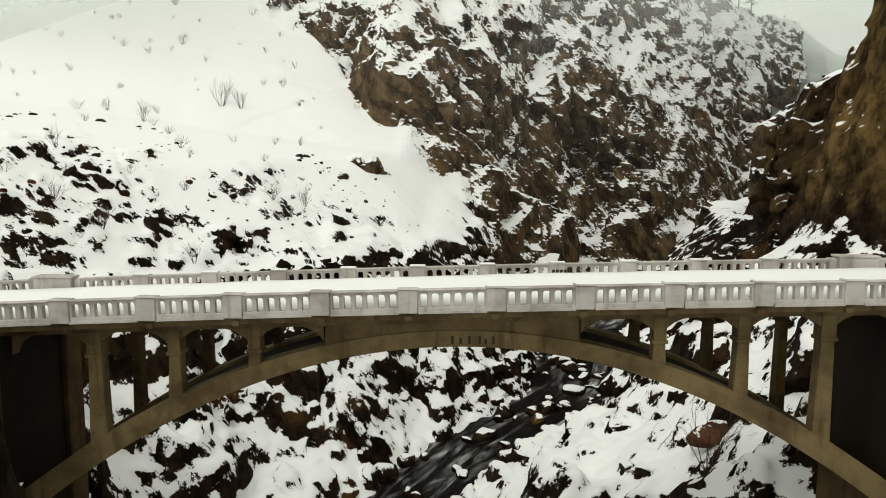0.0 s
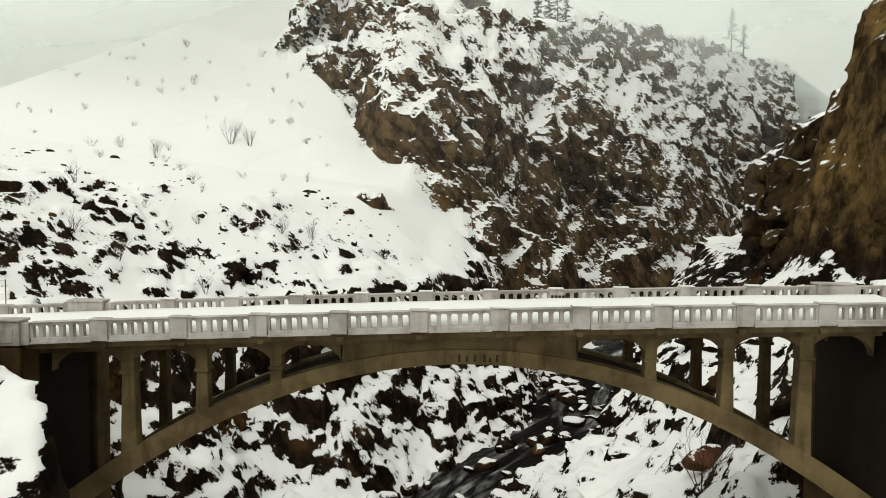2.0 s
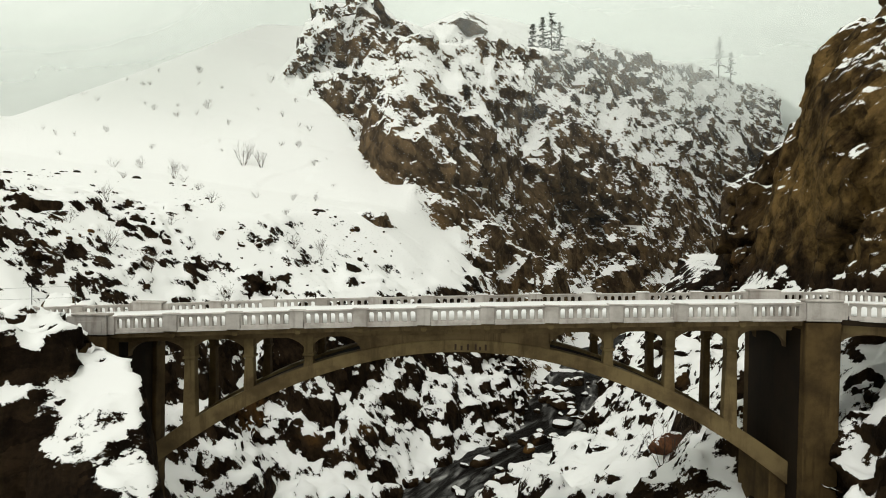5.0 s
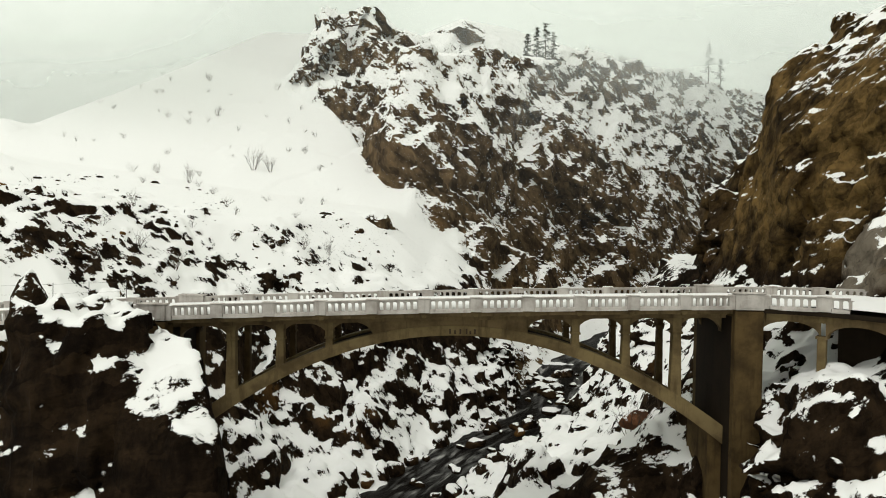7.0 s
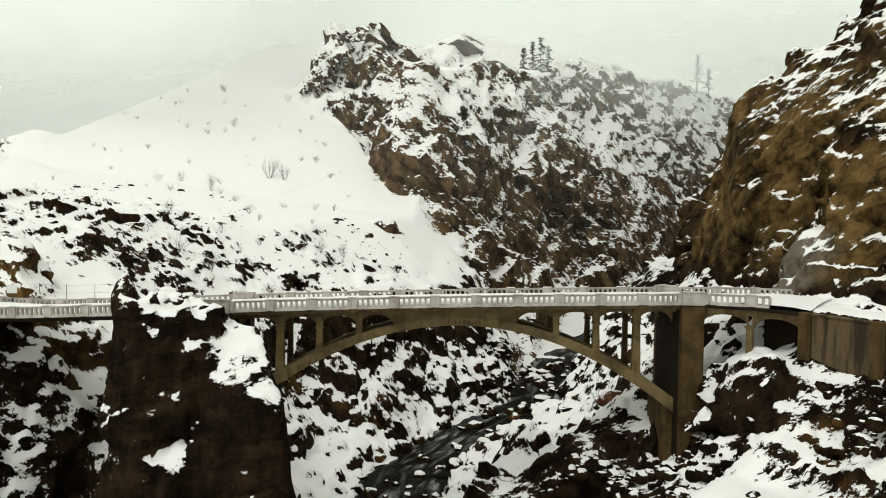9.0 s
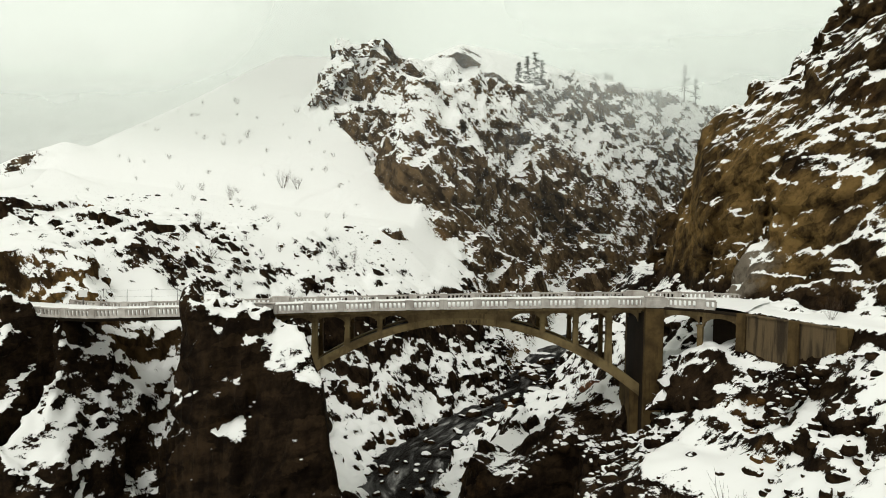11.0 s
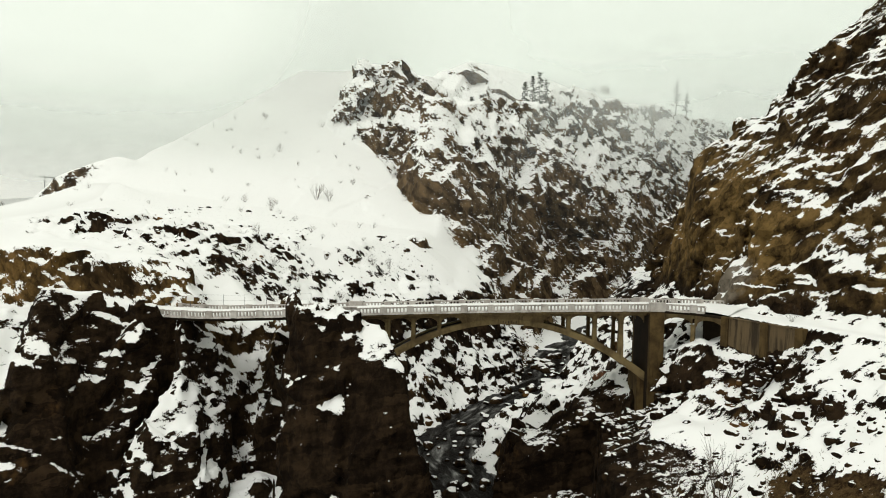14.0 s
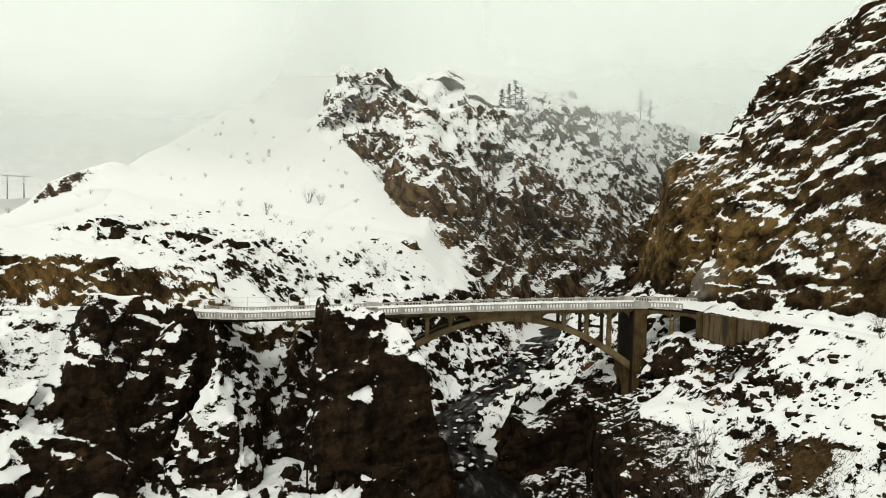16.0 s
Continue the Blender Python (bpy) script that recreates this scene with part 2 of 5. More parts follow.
# ---- mesh helpers ----
def mesh_of(name, verts, faces, material, smooth=True):
    """A mesh from arrays of corners and of quads."""
    me = bpy.data.meshes.new(name)
    verts, faces = np.asarray(verts, np.float32), np.asarray(faces, np.int32)
    me.vertices.add(len(verts)), me.loops.add(faces.size), me.polygons.add(len(faces))
    me.vertices.foreach_set("co", verts.ravel())
    me.loops.foreach_set("vertex_index", faces.ravel())
    me.polygons.foreach_set("loop_start", np.arange(len(faces), dtype=np.int32) * faces.shape[1])
    me.polygons.foreach_set("use_smooth", np.full(len(faces), smooth))
    me.update(calc_edges=True)
    me.validate()
    me.materials.append(material)
    return me


def part(name, bm, material, parent=None, label="", smooth=False):
    """Links a bmesh as one mesh object, under a thing or a part."""
    me = bpy.data.meshes.new(name)
    bm.to_mesh(me)
    bm.free()
    if smooth:
        me.polygons.foreach_set("use_smooth", np.ones(len(me.polygons), bool))
    me.materials.append(material)
    ob = new(name, me)
    if parent is not None:
        ob.parent = parent
    return tagged(ob, label)


def thing(name, label, category, group="", kind="", at=(0, 0, 0)):
    ob = new(name)
    ob.location = at
    return tagged(ob, label, category, group, kind)


# ---- landforms ----
def ss(a, b, t):
    t = np.clip((t - a) / (b - a), 0, 1)
    return t * t * (3 - 2 * t)


def smin(a, b, k):
    h = np.clip(0.5 + 0.5 * (b - a) / k, 0, 1)
    return b + (a - b) * h - k * h * (1 - h)


def smax(a, b, k):
    return -smin(-a, -b, k)


def inside(x, y, line):
    """Signed distance to a line of corners: positive to the left of its direction."""
    best, sign = np.full(np.shape(x), 1e9), np.ones(np.shape(x))
    for (ax, ay), (bx, by) in zip(line[:-1], line[1:]):
        dx, dy = bx - ax, by - ay
        t = np.clip(((x - ax) * dx + (y - ay) * dy) / (dx * dx + dy * dy), 0, 1)
        ex, ey = x - ax - t * dx, y - ay - t * dy
        d = np.hypot(ex, ey)
        side = dx * (y - ay) - dy * (x - ax)
        near = d < best - 1e-6
        sign = np.where(near, np.where(side >= 0, 1.0, -1.0), sign)
        best = np.where(near, d, best)
    return best * sign


LATTICE = np.random.RandomState(7).rand(64, 64, 64).astype(np.float32)


def noise_flat(x, y, scale, shift):
    """The same on scattered points of the plan."""
    u, v = x / scale + shift, y / scale + shift * 1.7
    i, j = np.floor(u).astype(int), np.floor(v).astype(int)
    f, g = u - i, v - j
    f, g = f * f * (3 - 2 * f), g * g * (3 - 2 * g)
    t = LATTICE[11]
    i0, i1, j0, j1 = i % 64, (i + 1) % 64, j % 64, (j + 1) % 64
    return 2 * ((t[i0, j0] * (1 - f) + t[i1, j0] * f) * (1 - g) + (t[i0, j1] * (1 - f) + t[i1, j1] * f) * g) - 1


RIVER = ([-200, -30, 2, 16, 26, 31, 38, 44, 50, 60, 75, 85, 120, 170, 260], [-3, -3, -2.5, -6.5, -5, -1.7, 2, 8, 13, 17, 21, 28, 60, 95, 150], [-27, -25, -23.6, -23, -22.5, -22.1, -21.5, -20.8, -20.2, -19.5, -18.2, -17, -12, -6, 4])
LEFT_FOOT = [(-400, -24), (-58, -17), (-52, -11), (-44, -8.5), (-42.5, -5), (-40, -8), (-33, -7.5), (-30.5, -5), (-29.3, 4), (-26.3, 4), (-25, -5.5), (-20, -7.6), (-14, -11.5), (-8, -13.2),
             (-6, -10), (-8, -5), (-12, -1.5), (-17.6, 0.8), (-18.6, 9), (-18.2, 18), (-14, 29), (-7, 32), (-3, 40), (8, 50), (13, 65), (20, 84), (33, 103), (50, 113), (75, 134), (120, 188), (260, 360)]
RIGHT_FOOT = [(200, 260), (90, 132), (60, 95), (36, 73), (25, 56), (16, 42), (8, 33), (3, 24), (0.5, 12), (-0.5, 4), (4, 2.0), (10.5, 1.5), (10.5, -3), (8, -12), (7, -60), (7, -300)]
WALL_LINE = [(33, 60), (31, 40), (27.5, 22), (26, 12), (25.5, 5), (25, 0), (23.4, -4), (25.2, -8.2), (27.6, -12), (31, -20), (37, -40), (60, -120), (90, -300)]
CLIFF_FOOT = [(140, 150), (60, 88), (38, 62), (31.5, 47), (30.2, 37), (28.8, 28), (27.6, 20), (26.8, 12), (27.6, 4), (30, 0), (33, -6), (40, -14), (58, -40), (100, -140)]
MASSIF_FOOT = [(-60, 160), (-43, 130), (-44, 118), (-30, 106), (-22.5, 101), (-17.5, 91), (-11.5, 81), (-3, 78), (6, 86), (16, 100), (32, 112), (46, 119), (70, 140), (110, 172), (200, 250)]


def road_level(x):
    x = np.clip(x, -35, 22)
    return -0.22 + 0.0348 * x - 0.0004 * x * x


def hill(x, y):
    z = -4.6 + 0.185 * (y - 9) + 0.13 * np.minimum(-x, 110) + 0.45 * np.maximum(y - 73, 0)
    brow = np.interp(x, [-260, -130, -108, -87, -70, -45], [-6, 4, 13, 21, 36, 62]) + 0.22 * np.clip(y - 85, -60, 70)
    z = smin(z, np.maximum(brow, -8), 4.0)
    z = z + 4.5 * np.exp(-((x + 93) / 12) ** 4 - ((y - 80) / 3.2) ** 2) + 2.5 * np.exp(-((x + 76) / 7) ** 2 - ((y - 62) / 4) ** 2)
    return np.minimum(z, 62 + 2.5 * noise_flat(x, y, 30, 2.0) + 0.14 * (y - 140))


def ledges(z, rise, shift, depth):
    """Treads and risers cut into a slope."""
    u = z / rise + shift
    k = np.floor(u)
    return (k + (1 - depth) * (u - k) + depth * ss(0.4, 0.95, u - k) - shift) * rise


def rubble(x, y, cell, layer):
    """Heaped blocks of many sizes, as heights over the ground."""
    x = x + 0.16 * cell * noise_flat(x, y, cell * 0.45, layer + 0.3)
    y = y + 0.16 * cell * noise_flat(x, y, cell * 0.45, layer + 5.3)
    i, j = np.floor(x / cell).astype(int), np.floor(y / cell).astype(int)
    top = np.zeros(np.shape(x))
    for di in (-1, 0, 1):
        for dj in (-1, 0, 1):
            a, b = (i + di) & 63, (j + dj) & 63
            r0, r1, r2, r3, r4 = (LATTICE[a, b, (7 * layer + k) & 63] for k in range(5))
            u, v = x / cell - (i + di + r0), y / cell - (j + dj + r1)
            c, d = np.cos(6.3 * r2), np.sin(6.3 * r2)
            u, v = u * c + v * d, (v * c - u * d) * (1 + 0.6 * r4)
            size = 0.14 + 0.6 * r3 ** 2
            far = (np.abs(u / size) ** 3 + np.abs(v / size) ** 3) ** (1 / 3)
            block = size * (0.55 + 0.5 * r4) * np.sqrt(np.clip(1 - far ** 4, 0, 1)) * (1 + 0.35 * u / size)
            top = np.maximum(top, block)
    return top * cell


def height(x, y, heaped=True):
    xr, zr = np.interp(y, RIVER[0], RIVER[1]), np.interp(y, RIVER[0], RIVER[2])
    across = np.abs(x - xr) / np.sqrt(1 + np.interp(y, [30, 46, 60, 120], [0.0, 0.7, 0.9, 0.9]) ** 2)
    z = zr + 0.35 * noise_flat(x, y, 4, 1.3) - 0.35 + 0.45 * np.clip(across - 3.4, 0, 6)
    # left land: cliffs in front, gorge bank behind the bridge, then the hill
    d = inside(x, y, LEFT_FOOT)
    d = d + (1.3 * noise_flat(x, y, 6, 2.2) + 0.7 * noise_flat(x, y, 2.6, 6.2)) * ss(-1, -5, y) * ss(-54, -50, x)
    d = d + (2.2 * noise_flat(x, y, 8, 4.2) + 1.2 * noise_flat(x, y, 3.7, 9.2)) * ss(8, 20, y) * (1 - 0.75 * ss(12, 18, d))
    steep = np.interp(x, [-54, -51, -44, -42, -40, -30, -28, -26, -25, -14, -9], [2.0, 3.2, 3.2, 4.0, 2.5, 2.5, 5, 5, 8.0, 8.0, 3.8])
    steep = steep + (1.25 - steep) * ss(4, 24, y)
    flat = road_level(x)
    top = smax(flat, hill(x, y), 2.0) * ss(9, 14, y) + flat * (1 - ss(9, 14, y))
    top = top + (1.7 + 1.0 * noise_flat(x, y, 7, 3.6)) * ss(-24, -34, x) * ss(10.4, 11.8, y + 1.6 * noise_flat(x, y, 5, 7.1)) * (1 - ss(14, 40, y))
    knob = np.maximum(noise_flat(x, y, 5.5, 5.5) + 0.6 * noise_flat(x, y, 2.6, 1.1), 0)
    top = top + 1.3 * ss(0.2, 0.42, knob) * ss(20, 25, y) * (1 - ss(40, 54, y)) * ss(-76, -66, x)
    top = top + 1.9 * ss(0.1, 0.34, knob) * ss(18, 24, y) * (1 - ss(40, 54, y)) * ss(26, 14, d)
    edge = 3.1 * np.maximum(-x - 17.5, 0) ** 2 / 576
    front = 1 - ss(-2, 1.0, y - np.minimum(edge, 4))
    shelf = -0.6 + 1.2 * noise_flat(x, y, 6, 8.1)
    # the nose by the pinnacle: a flat head over a dark face, and a snow ramp along its east side
    ramp = -1.3 - 0.95 * np.maximum(-y - 4.0, 0) - 0.22 * np.maximum(x + 13.2, 0) + 0.12 * noise_flat(x, y, 3, 4.6)
    head = -0.05 - 0.33 * np.maximum(-y - 2.5, 0) + 0.22 * noise_flat(x, y, 3, 8.1)
    east = ss(-0.35, 0.45, x + 16.0 - 0.42 * (y + 3.0) + 0.4 * noise_flat(x, y, 2.2, 3.1)) * ss(-2.2, -3.6, y)
    shelf = np.where(x > -25.5, head * (1 - east) + ramp * east - 0.5 * np.maximum(x + 16, 0) * (1 - east), shelf)
    shelf = np.where((x < -27) & (x > -43), shelf - 1.2 - 0.5 * np.maximum(-y, 0), shelf)
    shelf = np.where(x < -53, -1.7 - 0.45 * np.maximum(-y - 1, 0) + 0.4 * noise_flat(x, y, 6, 8.1), shelf)
    block = ss(-53.5, -51, x) * ss(-40, -42.5, x)
    shelf = shelf * (1 - block) + (1.9 - 0.1 * np.abs(x + 45) + 1.1 * noise_flat(x, y, 4, 2.2) - 0.25 * np.maximum(-y - 4, 0)) * block
    top = top * (1 - front) + shelf * front
    e = np.maximum(d, 0)
    talus = zr + np.interp(e, [0, 7, 10, 60], [0, 8.2, 16.5, 52])
    behind = ss(6, 20, y) * (1 - ss(66, 86, y))
    bank = (zr + steep * e) * (1 - behind) + talus * behind
    beds = ledges(bank, 3.3, 0.10 * x + 0.9 * noise_flat(x, y, 7, 5.9) + 0.5 * noise_flat(x, y, 3, 2.7), 0.95)
    stepped = ss(-43, -41, x) * ss(-28, -31, x) * ss(3, 0, y)
    bank = bank + (beds - bank) * stepped
    left = smin(bank, top, 1.0)
    z = np.where(d > 0, smax(z, left, 0.4), z)
    # right land: bench by the river, slope up to the road
    d = inside(x, y, RIGHT_FOOT)
    bench = smin(zr + (0.75 + 0.95 * ss(-4, 0, y) + 4.0 * ss(14, 8, y) * ss(-3, 1, y)) * np.maximum(d, 0), -15.6 + 0.06 * np.maximum(d, 0) + 1.5 * noise_flat(x, y, 6, 3.3), 1.5)
    w = inside(x, y, WALL_LINE) + 0.8 * noise_flat(x, y, 6, 6.1) * ss(12, 20, np.abs(y + 4))
    by_wall = ss(-14, -7, y) * (1 - ss(2, 8, y))
    slope = 0.55 - 2.55 * by_wall + (0.78 - 0.05 * by_wall + 0.25 * ss(6, 14, y)) * np.minimum(w, 0) + 0.7 * noise_flat(x, y, 5, 6.1) - 3.8 * np.exp(-((x - 15.3) / 3.2) ** 2 - ((y - 1.0) / 4.5) ** 2) - 3.6 * np.exp(-((x - 19.5) ** 2 + (y + 11.5) ** 2) / 16)
    right = smax(bench, np.where(w > 0, 0.62 + 0.8 * noise_flat(x, y, 3.5, 1.7) * ss(1, 3, w) + 0.05 * w, slope), 1.5)
    z = np.where(d > 0, smax(z, right, 0.4), z)
    # right cliff
    d = inside(x, y, CLIFF_FOOT)
    crest = 7.0 + 1.3 * np.minimum(x - 28, 12) + 0.85 * np.maximum(x - 40, 0) + 0.7 * np.maximum(x - 38, 0) - 0.75 * np.clip(9 - y, 0, 40)
    crest = crest - 0.55 * np.maximum(x - 49, 0) - 0.5 * ss(40, 44, x)
    crest = crest + 0.42 * np.clip(y - 9, 0, 21) * (1 - 0.75 * ss(34, 41, x)) - 0.3 * np.clip(y - 12, 0, 20) * ss(40, 46, x)
    back = ss(31, 33, y)
    low = np.interp(y, [31, 39, 46, 60, 90], [17.5, 16.5, 15, 12, 8.5]) + 0.25 * np.maximum(x - 37, 0)
    crest = crest * (1 - back) + np.minimum(low, crest) * back + 1.3 * noise_flat(x, y, 8, 2.9)
    crest = ledges(crest, 4.2, 0.8 * noise_flat(x, y, 11, 3.3) + 0.5 * noise_flat(x, y, 4, 7.3) - 0.15 * x + 0.05 * y + 0.9 * noise_flat(x, y, 7, 1.3), 0.35)
    cliff = np.minimum(0.7 + (5.6 - 3.0 * ss(32, 38, y)) * np.maximum(d, 0), np.maximum(crest, 1.0 + 0.55 * d))
    z = np.where(d > 0, np.maximum(z, cliff), z)
    # banks further down the valley
    z = np.maximum(z, np.where(y < -30, np.minimum(zr + 0.8 * np.maximum(np.abs(x + 3) - 18, 0) * ss(-38, -60, y), -14 + noise_flat(x, y, 12, 3.1)), -99))
    # the massif over the gorge
    d = inside(x, y, MASSIF_FOOT)
    crown = np.interp(x - 0.45 * (y - 130), [-46, -32, -14, -5, 12, 26, 44, 55, 62, 70, 84, 110, 140], [44, 56, 57, 46, 43, 48, 57, 59, 54, 47, 41, 37, 35]) + 3 * noise_flat(x, y, 11, 7.7)
    base = np.minimum(smax(1.5 + 0 * x, z, 1.0), 38)
    # ribs that run down to the right, steep on one side, and upright ribs at the left end
    run = (x + 1.15 * d + 5 * noise_flat(x, y, 21, 4.4) + 2.0 * noise_flat(x, y, 7, 8.4)) / 15.0
    rib = run - np.floor(run)
    rib = np.where(rib < 0.72, rib / 0.72, (1 - rib) / 0.28)
    run = (x - 0.35 * d + 3 * noise_flat(x, y, 14, 2.4)) / 11.0
    buttress = np.abs((run - np.floor(run)) * 2 - 1)
    left = ss(6, -6, x)
    rise = base + 1.0 + 1.6 * np.maximum(d, 0) + (11.0 * (1 - left) * rib + 5.5 * left * ss(0.2, 0.8, buttress)) * ss(0, 5, d) + 4 * noise_flat(x, y, 15, 1.9) - 3.5 * np.abs(noise_flat(x, y, 17, 6.4)) + 3 * np.abs(noise_flat(x, y, 7, 3.4))
    crown = np.maximum(crown, np.minimum(hill(x, y), 56) + 1.5)
    rise = ledges(rise, 8.5, 0.05 * x + 1.4 * noise_flat(x, y, 16, 5.3) + 0.8 * noise_flat(x, y, 6, 2.3), 0.65)
    massif = np.minimum(rise, crown + 0.5 * np.clip(d - 28, 0, 24) * ss(66, 40, x - 0.45 * (y - 130)))
    z = np.where(d > 0, np.maximum(z, massif), z)
    if not heaped:
        return z
    # heaps of blocks by the river, on the slope under the road and on the foot of the hill
    low = ss(-11.5, -14, z) * ss(-34, -24, y) * (1 - ss(60, 70, y))
    low = np.maximum(low, ss(-2, -5, w) * ss(1, 6, y) * (1 - ss(60, 70, y)) * ss(-4, -8, z))
    low = low * (1 - np.exp(-((x - 15.3) ** 2 + (y - 14.5) ** 2) / 8)) * ss(2.6, 4.6, across)
    slope = ss(-1.5, -4, w) * ss(-10, -6, z) * ss(12, 0, y) * ss(-47, -44, y)
    foot = ss(17, 26, y) * (1 - ss(36, 56, y + 9 * noise_flat(x, y, 8, 6.6))) * ss(-76, -66, x) * ss(10, 4, x) * ss(-8, -4, z)
    crowd = ss(-0.35, 0.35, noise_flat(x, y, 9, 3.7)) * 0.8 + 0.2
    few = ss(0.05, 0.5, noise_flat(x, y, 11, 9.7))
    many = ss(-0.15, 0.35, noise_flat(x, y, 8, 9.7) + 0.5 * noise_flat(x, y, 3.5, 4.7) + np.interp(y, [16, 34, 46, 58], [0.2, 0.3, -0.05, -0.6]))
    return z + low * (0.95 * rubble(x, y, 3.4, 1) * crowd + 1.0 * rubble(x, y, 1.5, 2)) + slope * (0.9 * rubble(x, y, 1.5, 3) * crowd + 0.3 * rubble(x, y, 4.0, 4) * few) + 0.55 * rubble(x, y, 2.6, 7) * ss(-28, -26, x) * ss(-12, -15, x) * ss(-3.2, -4.4, y) + 0.55 * rubble(x, y, 2.2, 8) * ss(1.5, 4, w) * ss(12, 4, y) * ss(-46, -40, y) * ss(6, 3, z) + foot * many * (0.6 * rubble(x, y, 3.0, 5) + 0.75 * rubble(x, y, 1.4, 6))


def gather(p, scale, shift):
    """Smooth noise from -1 to 1 at scattered places."""
    u = p / scale + shift
    i = np.floor(u).astype(np.int32)
    f = (u - i).astype(np.float32)
    f = f * f * (3 - 2 * f)
    a, b = i & 63, (i + 1) & 63
    t = LATTICE
    x0 = t[a[:, 0], a[:, 1], a[:, 2]] * (1 - f[:, 0]) + t[b[:, 0], a[:, 1], a[:, 2]] * f[:, 0]
    x1 = t[a[:, 0], b[:, 1], a[:, 2]] * (1 - f[:, 0]) + t[b[:, 0], b[:, 1], a[:, 2]] * f[:, 0]
    x2 = t[a[:, 0], a[:, 1], b[:, 2]] * (1 - f[:, 0]) + t[b[:, 0], a[:, 1], b[:, 2]] * f[:, 0]
    x3 = t[a[:, 0], b[:, 1], b[:, 2]] * (1 - f[:, 0]) + t[b[:, 0], b[:, 1], b[:, 2]] * f[:, 0]
    y0, y1 = x0 * (1 - f[:, 1]) + x1 * f[:, 1], x2 * (1 - f[:, 1]) + x3 * f[:, 1]
    return (y0 * (1 - f[:, 2]) + y1 * f[:, 2]) * 2 - 1


JOINTS = np.array(Euler((0.42, -0.38, 0.6)).to_matrix(), np.float32)
GRAIN = np.array(Euler((0.9, 0.5, 1.3)).to_matrix(), np.float32)


def blocks(p, size, shift, ragged):
    """A step for each jointed block of rock, from -1 to 1."""
    q = (p @ JOINTS.T + ragged) / np.array(size, np.float32) + shift
    i = np.floor(q).astype(np.int32) & 63
    return LATTICE[i[:, 0], i[:, 1], i[:, 2]] * 2 - 1


def crags(p, big=0.0, small=1.0):
    """How far rock stands in (positive) or out (negative) at the places p."""
    r = p @ GRAIN.T
    ragged = np.stack([gather(r, 4.0, k) for k in (0.5, 7.5, 13.5)], 1) * 1.1 + np.stack([gather(r, 1.3, k) for k in (2.5, 5.5)] + [np.zeros(len(p))], 1) * 0.35
    n = gather(r, 9.0, 0.3) * 1.1 + gather(r, 4.2, 3.9) * 0.6
    n += blocks(p, (6.5, 4.6, 8.0), 0.2, ragged) * 0.95
    n += blocks(p, (2.4, 1.9, 3.0), 7.7, ragged) * 0.42 * small
    if big:
        n += blocks(p, (10.0, 8.0, 15.0), 3.1, ragged * 1.6) * big
    n += (gather(r, 1.7, 8.8) * 0.30 + gather(r, 0.9, 4.1) * 0.28) * small
    return n * (0.45 + 0.85 * ss(-0.45, 0.45, gather(r, 13.0, 6.2)))


def largest(quads, count):
    """Which corners hang together with most of the mesh."""
    lab = np.arange(count)
    a = np.concatenate([quads[:, 0], quads[:, 1], quads[:, 2]])
    b = np.concatenate([quads[:, 1], quads[:, 2], quads[:, 3]])
    for _ in range(200):
        low = np.minimum(lab[a], lab[b])
        old = lab.copy()
        np.minimum.at(lab, a, low)
        np.minimum.at(lab, b, low)
        lab = lab[lab]
        lab = lab[lab]
        if (old == lab).all():
            break
    most = np.bincount(lab).argmax()
    return lab == most


def calm(x, y):
    """Where drifted snow lies smooth: along the retaining wall and the road."""
    w = inside(x, y, WALL_LINE)
    return 1 - 0.92 * np.exp(-((w + 0.2) / 1.7) ** 2) * ss(-15, -12, y) * (1 - ss(1, 6, y))


